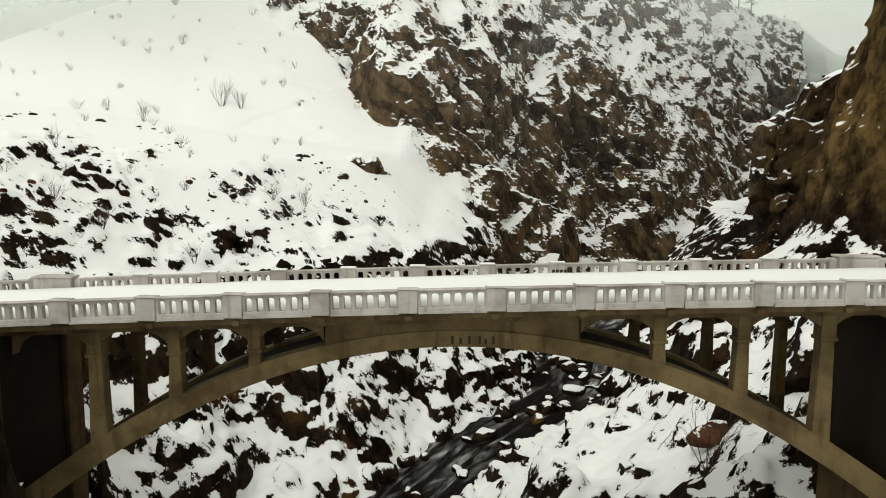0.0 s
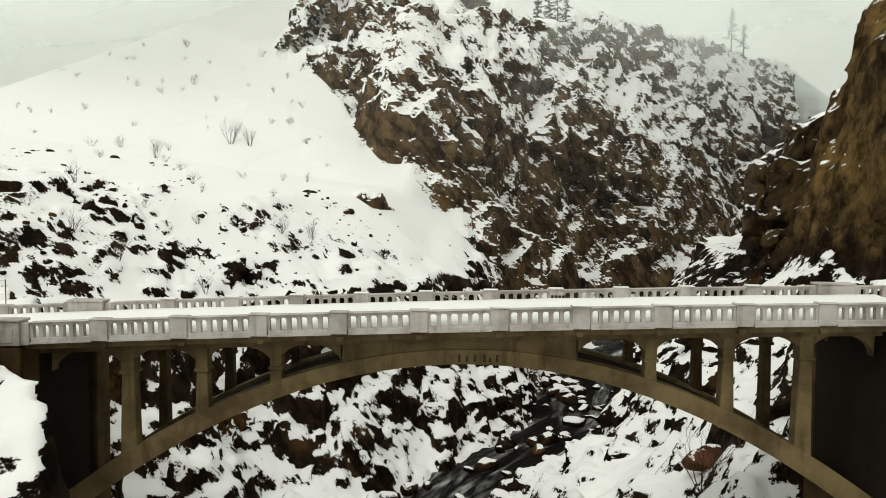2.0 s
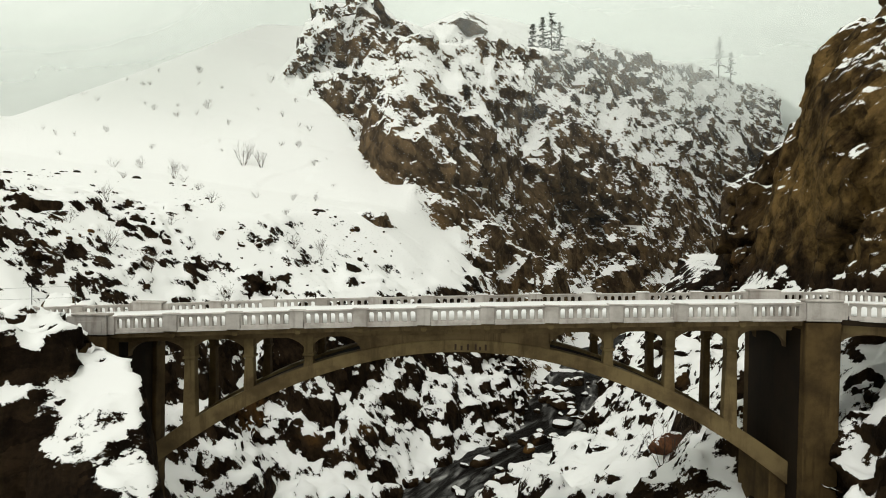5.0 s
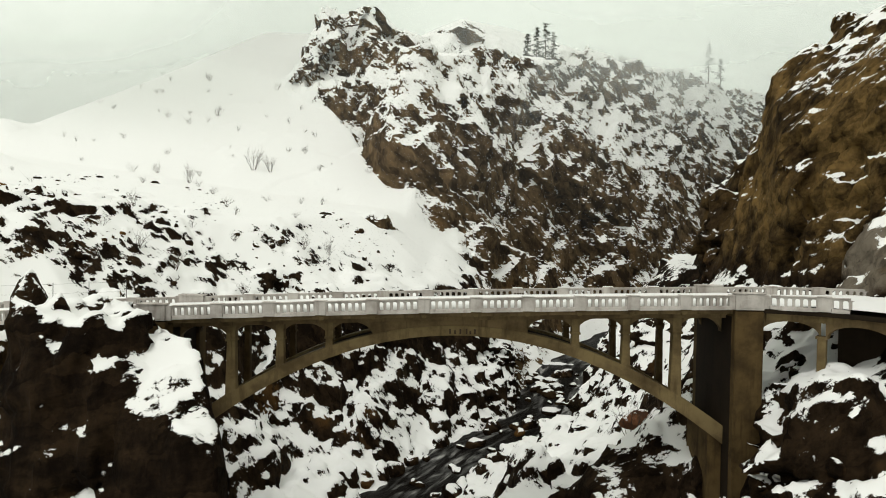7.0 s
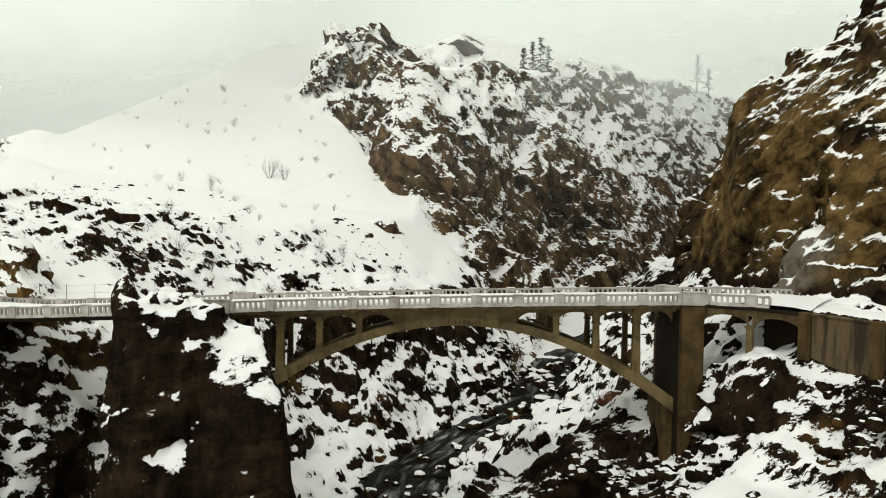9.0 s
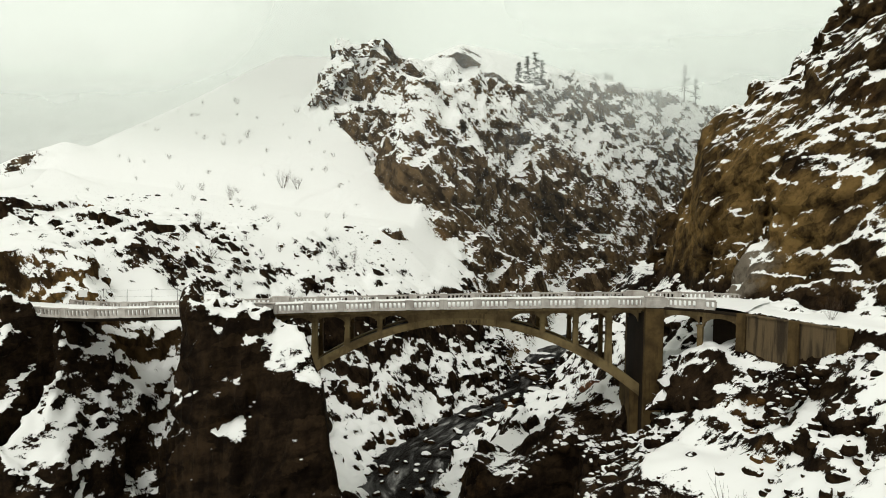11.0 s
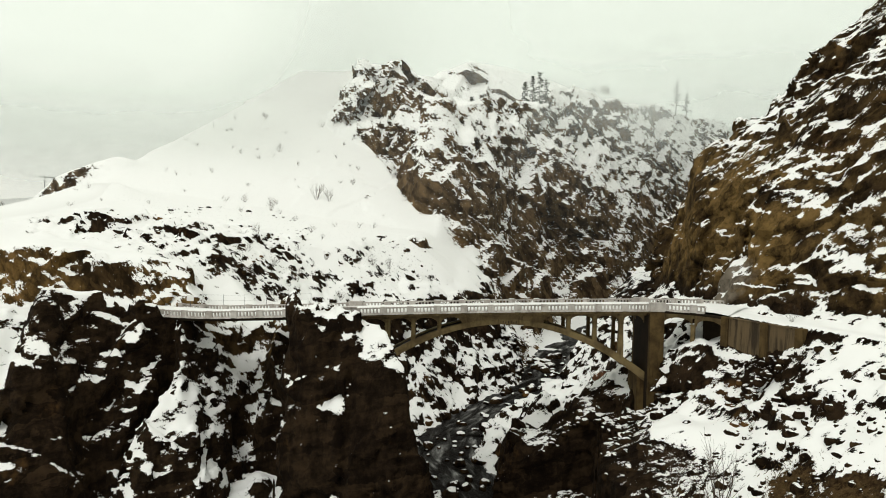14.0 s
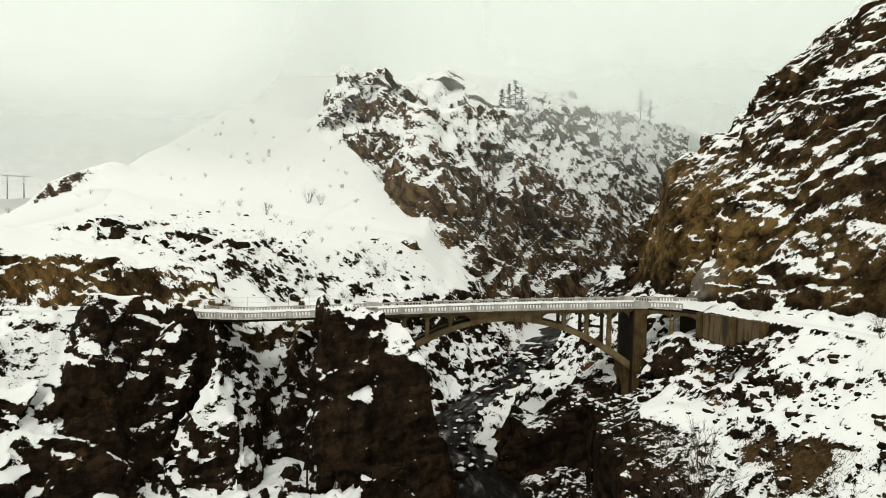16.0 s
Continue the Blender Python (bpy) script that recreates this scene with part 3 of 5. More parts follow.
def surface(name, box, step, craggy, material, sink=0.0, big=0.5):
    """The skin of a craggy body of rock under height(), by dual cells of a block."""
    xs, ys, zs = (np.arange(a, b, step, dtype=np.float32) for a, b in zip(box[:3], box[3:]))
    X, Y = np.meshgrid(xs, ys, indexing="ij")
    H = (height(X, Y) - sink * ss(67, 61, Y)).astype(np.float32)
    B = (height(X, Y, False) - sink * ss(67, 61, Y)).astype(np.float32)
    gx, gy = np.gradient(B, step)
    g = np.minimum(np.hypot(gx, gy), 6)
    for _ in range(2):
        g = (g + np.roll(g, 1, 0) + np.roll(g, -1, 0) + np.roll(g, 1, 1) + np.roll(g, -1, 1)) / 5
    f = (zs[None, None, :] - H[:, :, None]) / np.sqrt(1 + g * g)[:, :, None]
    wild = np.maximum(ss(-4, 2, inside(X, Y, MASSIF_FOOT)), ss(-4, 2, inside(X, Y, CLIFF_FOOT))) if sink else ss(0, -3, inside(X, Y, WALL_LINE)) * 0.35 * ss(-5, -9, Y)
    rock = 0.05 + 0.95 * (ss(0.42, 1.05, g) * wild + ss(0.95, 1.5, g) * (1 - wild) if sink else ss(0.42, 1.05, g) * (1 - wild))
    soft = ss(15, 23, Y) * ss(8, 0, X) * ss(-8, -5, H)
    rock = rock * (1 - soft) + soft * (0.05 + 0.95 * ss(0.72, 1.3, g))
    rock = np.maximum(rock, 0.3 * ss(-3, -9, H))
    w = inside(X, Y, WALL_LINE)
    rock = np.maximum(rock, 0.9 * ss(0, -2.5, w) * ss(-15, -10, w) * ss(-13, -7, Y) * ss(14, 8, Y))
    for wx, wide in ((-27.8, 3.0), (-35.5, 4.0), (-47.5, 3.5)):
        rock = rock * (1 - 0.6 * np.exp(-((X - wx) / wide) ** 2) * ss(-1, -5, Y))
    rock = rock * (1 - 0.85 * ss(-52.5, -56, X) * ss(5, 1, Y) * ss(-12, -8, H))
    rock = rock * (1 - 0.9 * ss(0.6, 1.2, X + 16.0 - 0.42 * (Y + 3.0)) * ss(-9, -11, X) * ss(-3.5, -4.5, Y) * ss(-9.6, -8.6, Y))
    rock = (rock * calm(X, Y)).astype(np.float32)
    band = np.argwhere(np.abs(f) < ((3.0 + big) * craggy * rock + step * 2)[:, :, None])
    idx = tuple(band.T)
    i, j = idx[0], idx[1]
    p = np.stack([xs[i], ys[j], zs[idx[2]]], 1)
    n = crags(p / craggy, big, 0.8 if sink else 1.0) * craggy * rock[i, j]
    # the crags shift the rock sideways, out of the slope, and lift it only a little
    run = np.maximum(np.hypot(gx, gy), 1e-3)
    u = np.clip(i - n * (gx / run)[i, j] / step, 0, len(xs) - 1.001)
    v = np.clip(j - n * (gy / run)[i, j] / step, 0, len(ys) - 1.001)
    iu, jv = u.astype(int), v.astype(int)
    fu, fv = u - iu, v - jv
    h = (H[iu, jv] * (1 - fu) + H[iu + 1, jv] * fu) * (1 - fv) + (H[iu, jv + 1] * (1 - fu) + H[iu + 1, jv + 1] * fu) * fv
    f[idx] = (p[:, 2] - h + 0.35 * n) / np.sqrt(1 + g * g)[i, j]
    s = f < 0
    c = np.zeros(tuple(k - 1 for k in s.shape), np.int8)
    for i in (0, 1):
        for j in (0, 1):
            for k in (0, 1):
                c += s[i:s.shape[0] - 1 + i, j:s.shape[1] - 1 + j, k:s.shape[2] - 1 + k]
    cell = np.argwhere((c > 0) & (c < 8))
    ident = np.full(c.shape, -1, np.int32)
    ident[tuple(cell.T)] = np.arange(len(cell))
    total, count = np.zeros((len(cell), 3)), np.zeros(len(cell))
    corners = [(i, j, k) for i in (0, 1) for j in (0, 1) for k in (0, 1)]
    for a in corners:
        for axis in range(3):
            if a[axis]:
                continue
            b = tuple(1 if q == axis else a[q] for q in range(3))
            fa = f[tuple((cell + a).T)]
            fb = f[tuple((cell + b).T)]
            cross = (fa < 0) != (fb < 0)
            t = np.where(cross, fa / np.where(cross, fa - fb, 1), 0)
            q = cell + np.array(a, float)
            q[:, axis] += t
            total += q * cross[:, None]
            count += cross
    verts = total / count[:, None] * step + np.array([xs[0], ys[0], zs[0]])
    quads = []
    for axis in range(3):
        lo = [slice(None)] * 3
        hi = [slice(None)] * 3
        lo[axis], hi[axis] = slice(0, -1), slice(1, None)
        edge = np.argwhere(s[tuple(lo)] != s[tuple(hi)])
        u, v = (axis + 1) % 3, (axis + 2) % 3
        edge = edge[(edge[:, u] > 0) & (edge[:, v] > 0) & (edge[:, u] < c.shape[u]) & (edge[:, v] < c.shape[v])]
        within = s[tuple(edge.T)]
        q = []
        for du, dv in ((-1, -1), (0, -1), (0, 0), (-1, 0)):
            e = edge.copy()
            e[:, u] += du
            e[:, v] += dv
            q.append(ident[tuple(e.T)])
        q = np.stack(q, 1)
        quads.append(np.where(within[:, None], q, q[:, ::-1]))
    quads = np.concatenate(quads)
    quads = quads[(quads >= 0).all(1)]
    keep = largest(quads, len(verts))
    quads = quads[keep[quads[:, 0]]]
    used, quads = np.unique(quads, return_inverse=True)
    return new(name, mesh_of(name, verts[used], quads.reshape(-1, 4), material, not sink))


NEAR_BOX = (-76, -48, -28, 62, 66, 52)
FAR_BOX = (-110, 60, -22, 150, 230, 82)
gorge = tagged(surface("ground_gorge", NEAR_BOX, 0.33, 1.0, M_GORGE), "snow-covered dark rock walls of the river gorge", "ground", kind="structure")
mountain = tagged(surface("ground_mountain", FAR_BOX, 0.7, 1.45, M_FAR, 3.0, 2.0), "craggy brown mountain dusted with snow above the gorge", "ground", kind="structure")


def outer_ground():
    xs = np.sinh(np.linspace(-4.2, 4.2, 240)) / np.sinh(4.2) * 2600
    ys = xs + 60
    X, Y = np.meshgrid(xs, ys, indexing="ij")
    Z = height(np.clip(X, -600, 400), np.clip(Y, -300, 420))
    for x0, y0, _, x1, y1, _ in (NEAR_BOX, FAR_BOX):
        within = np.minimum(np.minimum(X - x0, x1 - X), np.minimum(Y - y0, y1 - Y))
        Z = Z - 14 * ss(2, 9, within)
    n = len(xs)
    i = np.arange((n - 1) * n).reshape(n - 1, n)[:, :-1].ravel()
    me = mesh_of("ground", np.stack([X, Y, Z], -1).reshape(-1, 3), np.stack([i, i + n, i + n + 1, i + 1], 1), M_FAR)
    return tagged(new("ground", me), "snow-covered hills around the gorge", "ground", kind="structure")


outer_ground()

# ---- the bridge ----
BAY, PILASTER, OPEN = 3.05, 0.67, 0.39


def rail_top(x):
    x = min(max(x, -35), 22)
    return 0.76 + 0.0348 * x - 0.0004 * x * x


def box_bm(bm, x0, x1, y0, y1, z0, z1, m=None, bevel=0.0):
    """Adds a box, in the frame m."""
    made = bmesh.ops.create_cube(bm, size=1.0)["verts"]
    bmesh.ops.transform(bm, verts=made, matrix=Matrix.Translation(((x0 + x1) / 2, (y0 + y1) / 2, (z0 + z1) / 2)) @ Matrix.Diagonal((x1 - x0, y1 - y0, z1 - z0, 1)))
    if bevel:
        edges = list({e for v in made for e in v.link_edges})
        made = list({v for f in bmesh.ops.bevel(bm, geom=edges, offset=bevel, segments=1, affect="EDGES")["faces"] for v in f.verts} | {v for v in made if v.is_valid})
    if m is not None:
        bmesh.ops.transform(bm, verts=made, matrix=m)
    return bm


def boxed(*size, bevel=0.0):
    return box_bm(bmesh.new(), *size, bevel=bevel)


def prism(outline, y0, y1):
    """A bmesh of an outline in x and z, between two depths."""
    bm = bmesh.new()
    a = [bm.verts.new((x, y0, z)) for x, z in outline]
    b = [bm.verts.new((x, y1, z)) for x, z in outline]
    bm.faces.new(a), bm.faces.new(b[::-1])
    for i in range(len(a)):
        j = (i + 1) % len(a)
        bm.faces.new((a[j], a[i], b[i], b[j]))
    bmesh.ops.recalc_face_normals(bm, faces=bm.faces)
    return bm


def shared(name, bm, material):
    me = bpy.data.meshes.new(name)
    bm.to_mesh(me)
    bm.free()
    me.materials.append(material)
    return me


def hung(name, me, parent, m, label=""):
    ob = new(name, me)
    ob.parent = parent
    ob.matrix_basis = m
    return tagged(ob, label)


def baluster_bm():
    # a post that spreads into the round heads of the openings beside it
    h, w = 0.078, OPEN / 2
    side = [(h, -0.63), (h, -0.23)] + [(h + (w - h) * (1 - math.cos(a)), -0.23 + 0.10 * math.sin(a)) for a in (0.5, 1.0, math.pi / 2)]
    return prism(side + [(-x, z) for x, z in side[::-1]], 0.05, 0.25)


ME_BALUSTER = shared("baluster", baluster_bm(), M_RAIL)
ME_PILASTER = shared("pilaster", box_bm(box_bm(bmesh.new(), -PILASTER / 2, PILASTER / 2, -0.03, 0.33, -0.82, 0.0, bevel=0.02), -PILASTER / 2 - 0.04, PILASTER / 2 + 0.04, -0.07, 0.37, -0.01, 0.05, bevel=0.025), M_RAIL)
ME_PIER_BLOCK = shared("pier_block", box_bm(box_bm(box_bm(bmesh.new(), -0.82, 0.82, -0.10, 0.5, -0.86, 0.06, bevel=0.02), -0.88, 0.88, -0.15, 0.55, 0.06, 0.16, bevel=0.03), -0.6, 0.6, -0.125, 0.3, -0.75, -0.2, bevel=0.01), M_RAIL)
ME_END_POST = shared("end_post", box_bm(bmesh.new(), -0.165, 0.165, 0.0, 0.3, -0.84, 0.02, bevel=0.015), M_RAIL)
ME_PILASTER_SNOW = shared("snow_cap", box_bm(bmesh.new(), -PILASTER / 2, PILASTER / 2, -0.03, 0.32, 0.05, 0.09, bevel=0.019), M_SNOW)


def frame_between(p, q):
    """The pose at p whose x runs to q, upright across it."""
    d = Vector(q) - Vector(p)
    flat = Vector((d.x, d.y, 0))
    turn = math.atan2(d.y, d.x)
    return Matrix.Translation(p) @ Matrix.Rotation(turn, 4, "Z") @ Matrix.Rotation(-math.atan2(d.z, flat.length), 4, "Y"), d.length


def upright(p, q):
    return Matrix.Translation(p) @ Matrix.Rotation(math.atan2(q[1] - p[1], q[0] - p[0]), 4, "Z")


def build_bay(rail, p, q, flip, count=None):
    """Plinth, cap and balusters from p to q; p and q lie on the outer face at the top."""
    m, length = frame_between(p, q)
    if flip:
        m = m @ Matrix.Scale(-1, 4, (0, 1, 0))
    plinth = box_bm(bmesh.new(), 0, length, 0.02, 0.28, -0.78, -0.62, bevel=0.01)
    box_bm(plinth, 0, length, -0.05, 0.05, -0.84, -0.76)
    hung("plinth", shared("plinth", plinth, M_RAIL), rail, m)
    coping = box_bm(bmesh.new(), 0, length, 0.03, 0.27, -0.14, -0.04)
    box_bm(coping, 0, length, -0.03, 0.33, -0.05, 0.0, bevel=0.012)
    hung("coping", shared("coping", coping, M_RAIL), rail, m)
    n = count or max(1, round(length / OPEN))
    step = length / n
    for i in range(n + 1):
        x = i * step
        hung("baluster", ME_BALUSTER, rail, m @ Matrix.Translation((x, 0, 0)))


def left_edge(x, base, reach=3.1):
    return base + reach * (max(-x - 17.5, 0) / 24) ** 2


def build_railing(bridge, far):
    """One side's parapet with its pilasters, along the left curve, the span and the right curve."""
    base, flip = (6.15, True) if far else (0.0, False)
    label = "pale concrete parapet with round-headed openings"
    rail = new("railing")
    rail.parent = bridge
    tagged(rail, label)
    xs = [13.55 - BAY * k for k in range(10)]

    def at(x, y):
        return (x, y, rail_top(x))

    stops = [(16.2, base)] + [(x, base) for x in xs] + [(-16.58, base)]
    for i, (a, b) in enumerate(zip(stops[1:], stops[:-1])):
        x0 = a[0] + (PILASTER / 2 if i < len(stops) - 2 else 0)
        x1 = b[0] - (PILASTER / 2 if i > 0 else 0)
        build_bay(rail, at(x0, base), at(x1, base), flip, 6)
    for x in xs:
        m = upright(at(x, base), at(x + 1, base))
        if flip:
            m = m @ Matrix.Scale(-1, 4, (0, 1, 0))
        hung("pilaster", ME_PILASTER, rail, m)
        if far or x > 0:
            hung("snow_cap", ME_PILASTER_SNOW, rail, m, "snow on the coping")
    for x in (17.23, -17.75):
        m = Matrix.Translation(at(x, base))
        if flip:
            m = m @ Matrix.Scale(-1, 4, (0, 1, 0))
        hung("pier_block", ME_PIER_BLOCK, rail, m, "broad concrete pier block with a stepped coping")
        for s in (-1, 1):
            hung("end_post", ME_END_POST, rail, m @ Matrix.Translation((s * 0.99, 0, 0)))
    # left approach
    x, reach = -18.9, 3.1 if not far else 3.4
    first = True
    while x > (-41 if not far else -38):
        nx = x - BAY
        p, q = at(nx, left_edge(nx, base, reach)), at(x, left_edge(x, base, reach))
        m, length = frame_between(p, q)
        u = Vector(q) - Vector(p)
        u.normalize()
        build_bay(rail, Vector(p) + u * PILASTER / 2, Vector(q) - u * (0 if first else PILASTER / 2), flip, 6)
        mm = upright(p, q)
        if flip:
            mm = mm @ Matrix.Scale(-1, 4, (0, 1, 0))
        hung("pilaster", ME_PILASTER, rail, mm)
        first, x = False, nx
    # right approach
    if far:
        pts = [(18.4, 6.15), (21.4, 6.1), (24.4, 5.7), (27.0, 5.0)]
    else:
        pts = [(18.4, -0.03), (20.75, -1.35), (21.7, -2.1)]
    for i, (a, b) in enumerate(zip(pts[:-1], pts[1:])):
        p, q = at(*a), at(*b)
        u = (Vector(q) - Vector(p)).normalized()
        last = i == len(pts) - 2
        build_bay(rail, Vector(p) + u * (PILASTER / 2 if i else 0), Vector(q) - u * (PILASTER / 2 if not last else 0), flip)
        if not last:
            mm = upright(q, q + u if isinstance(q, Vector) else tuple(Vector(q) + u))
            if flip:
                mm = mm @ Matrix.Scale(-1, 4, (0, 1, 0))
            hung("pilaster", ME_PILASTER, rail, mm)


def arch_z(x):
    return -1.0 + 0.017 * x - 0.0225 * x * x


def arch_depth(x):
    return 0.60 + 0.0020 * x * x


def strip(rows, material, name, parent, label="", smooth=False):
    """A closed beam through rings of corners."""
    bm = bmesh.new()
    rings = [[bm.verts.new(p) for p in ring] for ring in rows]
    for a, b in zip(rings[:-1], rings[1:]):
        for i in range(len(a)):
            j = (i + 1) % len(a)
            bm.faces.new((a[i], a[j], b[j], b[i]))
    bm.faces.new(rings[0][::-1]), bm.faces.new(rings[-1])
    bmesh.ops.recalc_face_normals(bm, faces=bm.faces)
    return part(name, bm, material, parent, label, smooth)


def spandrel_outline(x0, x1, spring, crown):
    """The outline of the wall between two columns, cut by a low round arch."""
    half, mid = (x1 - x0) / 2, (x0 + x1) / 2
    arc = [(mid + half * math.cos(a), spring + (crown - spring) * math.sin(a)) for a in [math.pi * i / 12 for i in range(13)]]
    return [(x0, rail_top(x0) - 0.9)] + [(x, z) for x, z in arc[::-1]] + [(x1, rail_top(x1) - 0.9)]


def build_bridge():
    bridge = thing("arch_bridge", "old concrete arch bridge with pale snow-topped parapets across the gorge", "bridge")
    for far in (False, True):
        build_railing(bridge, far)
    # deck slab with its edge beams
    xs = [-18.6 + 36.9 * i / 24 for i in range(25)]
    strip([[(x, 0.30, rail_top(x) - 0.72), (x, 5.85, rail_top(x) - 0.72), (x, 5.85, rail_top(x) - 1.1), (x, 5.0, rail_top(x) - 1.15), (x, 4.95, rail_top(x) - 1.45), (x, 1.2, rail_top(x) - 1.45), (x, 1.15, rail_top(x) - 1.15), (x, 0.30, rail_top(x) - 1.1)] for x in xs],
          M_SPANDREL, "deck", bridge, "stained concrete deck slab")
    # arch barrel with two ribs
    ax = [-16.6 + 33.1 * i / 40 for i in range(41)]
    for y0, y1, name in ((1.25, 2.0, "arch_rib"), (4.15, 4.9, "arch_rib")):
        strip([[(x, y0, arch_z(x)), (x, y1, arch_z(x)), (x, y1, arch_z(x) - arch_depth(x)), (x, y0, arch_z(x) - arch_depth(x))] for x in ax], M_CONCRETE, name, bridge, "brown stained concrete arch rib")
    # the slab's colour holds the shade that the deck throws on it
    strip([[(x, 2.0, arch_z(x) - 0.15), (x, 4.15, arch_z(x) - 0.15), (x, 4.15, arch_z(x) - arch_depth(x) + 0.2), (x, 2.0, arch_z(x) - arch_depth(x) + 0.2)] for x in ax], M_SHADE_CONCRETE, "arch_slab", bridge, "slab between the ribs, coloured dark for shade")
    # spandrel columns, their walls and brackets; the far side is coloured darker for shade
    cols = [13.55, 10.5, 7.45, -7.5, -10.5, -13.5]
    for y0 in (1.32, 4.38):
        for x in cols:
            wide = 0.16 if y0 > 2 else 0.25 if abs(x) > 13 else 0.21
            top, foot = rail_top(x) - 2.42, arch_z(x) - 0.5
            bm = boxed(x - wide, x + wide, y0, y0 + 0.5, foot, top, bevel=0.03)
            for v in bm.verts:
                if v.co.z < foot + 0.2:
                    v.co.x += (v.co.x - x) * 0.4
            box_bm(bm, x - wide - 0.08, x + wide + 0.08, y0 - 0.07, y0 + 0.57, top, top + 0.14, bevel=0.02)
            box_bm(bm, x - wide - 0.02, x + wide + 0.02, y0 - 0.02, y0 + 0.52, top + 0.14, rail_top(x) - 1.0)
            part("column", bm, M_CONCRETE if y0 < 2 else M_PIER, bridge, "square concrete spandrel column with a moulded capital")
        spans = [(cols[1], cols[0]), (cols[2], cols[1]), (4.4, cols[2]), (cols[3], -4.75), (cols[4], cols[3]), (cols[5], cols[4]), (cols[0], 16.3), (-16.7, cols[5])]
        for a, b in spans:
            top = rail_top((a + b) / 2)
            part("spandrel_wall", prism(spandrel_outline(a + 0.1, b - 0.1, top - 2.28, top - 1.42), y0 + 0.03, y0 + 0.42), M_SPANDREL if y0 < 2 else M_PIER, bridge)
        # closed middle, where deck and arch meet
        mx = [-4.9 + 9.45 * i / 16 for i in range(17)]
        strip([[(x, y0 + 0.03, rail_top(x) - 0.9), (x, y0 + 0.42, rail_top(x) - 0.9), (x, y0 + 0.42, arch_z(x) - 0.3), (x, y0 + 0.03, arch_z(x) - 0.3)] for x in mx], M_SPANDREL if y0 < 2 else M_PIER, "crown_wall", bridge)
    me = shared("bracket", prism([(-0.14, 0), (0.14, 0), (0.14, -0.12), (0.09, -0.2), (-0.09, -0.2), (-0.14, -0.12)], 0.22, 1.4), M_CONCRETE)
    for k in range(10):
        x = 13.55 - BAY * k
        hung("bracket", me, bridge, Matrix.Translation((x, 0, rail_top(x) - 0.95)))
        hung("bracket", me, bridge, Matrix.Translation((x, 6.15, rail_top(x) - 0.95)) @ Matrix.Scale(-1, 4, (0, 1, 0)))
    # piers
    for x, foot in ((17.23, -19.0), (-17.75, -19.0)):
        pier = new("pier")
        pier.parent = bridge
        tagged(pier, "tall stained concrete pier with twin shafts")
        for y0 in (-0.06, 5.05):
            bm = boxed(x - 0.83, x + 0.83, y0, y0 + 1.15, foot, rail_top(x) - 0.93, bevel=0.04)
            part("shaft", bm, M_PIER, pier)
        # side face of the pier, its shade put into the colour
        part("cross_wall", boxed(x - 0.845, x + 0.62, 0.42, 5.6, foot, rail_top(x) - 1.3), M_SHADE_CONCRETE, pier, "wall between the shafts, coloured dark for the side's shade")
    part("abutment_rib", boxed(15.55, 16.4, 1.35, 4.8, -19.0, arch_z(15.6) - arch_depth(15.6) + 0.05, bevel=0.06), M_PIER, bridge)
    # worn paint strokes on the crown
    m_paint = Nodes("worn_dark_paint")
    m_paint = m_paint.finish(m_paint.mix(m_paint.noise(9, 4), (0.03, 0.018, 0.012), (0.06, 0.04, 0.025)), 0.9)
    for k, (x, h) in enumerate(((-0.2, 0.3), (0.1, 0.22), (0.42, 0.3), (0.8, 0.3), (1.02, 0.18), (1.3, 0.3))):
        part("paint_mark", boxed(x, x + 0.1, 1.243, 1.262, -1.5, -1.5 + h), m_paint, bridge, "worn dark paint stroke")
    for k in range(4):
        part("paint_mark", boxed(4.15 + 0.17 * k, 4.27 + 0.17 * k, 5.79, 5.90, rail_top(4.4) - 0.45, rail_top(4.4) - 0.25), m_paint, bridge, "worn dark paint stroke")
    # left approach girder, coloured dark for its shaded underside
    xs = [-18.6 - 25 * i / 16 for i in range(17)]
    strip([[(x, left_edge(x, 0.1), rail_top(x) - 0.72), (x, left_edge(x, 5.9), rail_top(x) - 0.72), (x, left_edge(x, 5.9), rail_top(x) - 1.25), (x, left_edge(x, 0.8), rail_top(x) - 1.25), (x, left_edge(x, 0.75), rail_top(x) - 1.0), (x, left_edge(x, 0.1), rail_top(x) - 0.95)] for x in xs], M_SHADE_CONCRETE, "approach_slab", bridge)
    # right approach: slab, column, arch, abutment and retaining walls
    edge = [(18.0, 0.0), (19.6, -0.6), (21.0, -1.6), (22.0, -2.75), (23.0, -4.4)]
    # the soffit's shade is in this slab's colour
    strip([[(x, y, 0.47), (x + 5, y + 6.0, 0.47), (x + 5, y + 6.0, 0.1), (x, y, 0.22)] for x, y in edge], M_SHADE_CONCRETE, "approach_slab", bridge)
    strip([[(x + 0.35, y + 0.35, 0.23), (x + 0.7, y + 0.6, 0.23), (x + 0.7, y + 0.6, -0.2), (x + 0.35, y + 0.35, -0.2)] for x, y in edge], M_CONCRETE, "edge_beam", bridge)
    m = Matrix.Translation((20.9, -0.9, 0)) @ Matrix.Rotation(radians(-42), 4, "Z")
    bm = box_bm(bmesh.new(), -0.22, 0.22, 0, 0.44, -4.6, -0.95, m, bevel=0.02)
    box_bm(bm, -0.3, 0.3, -0.07, 0.5, -1.1, -0.95, m)
    part("column", bm, M_CONCRETE, bridge, "square concrete spandrel column with a moulded capital")
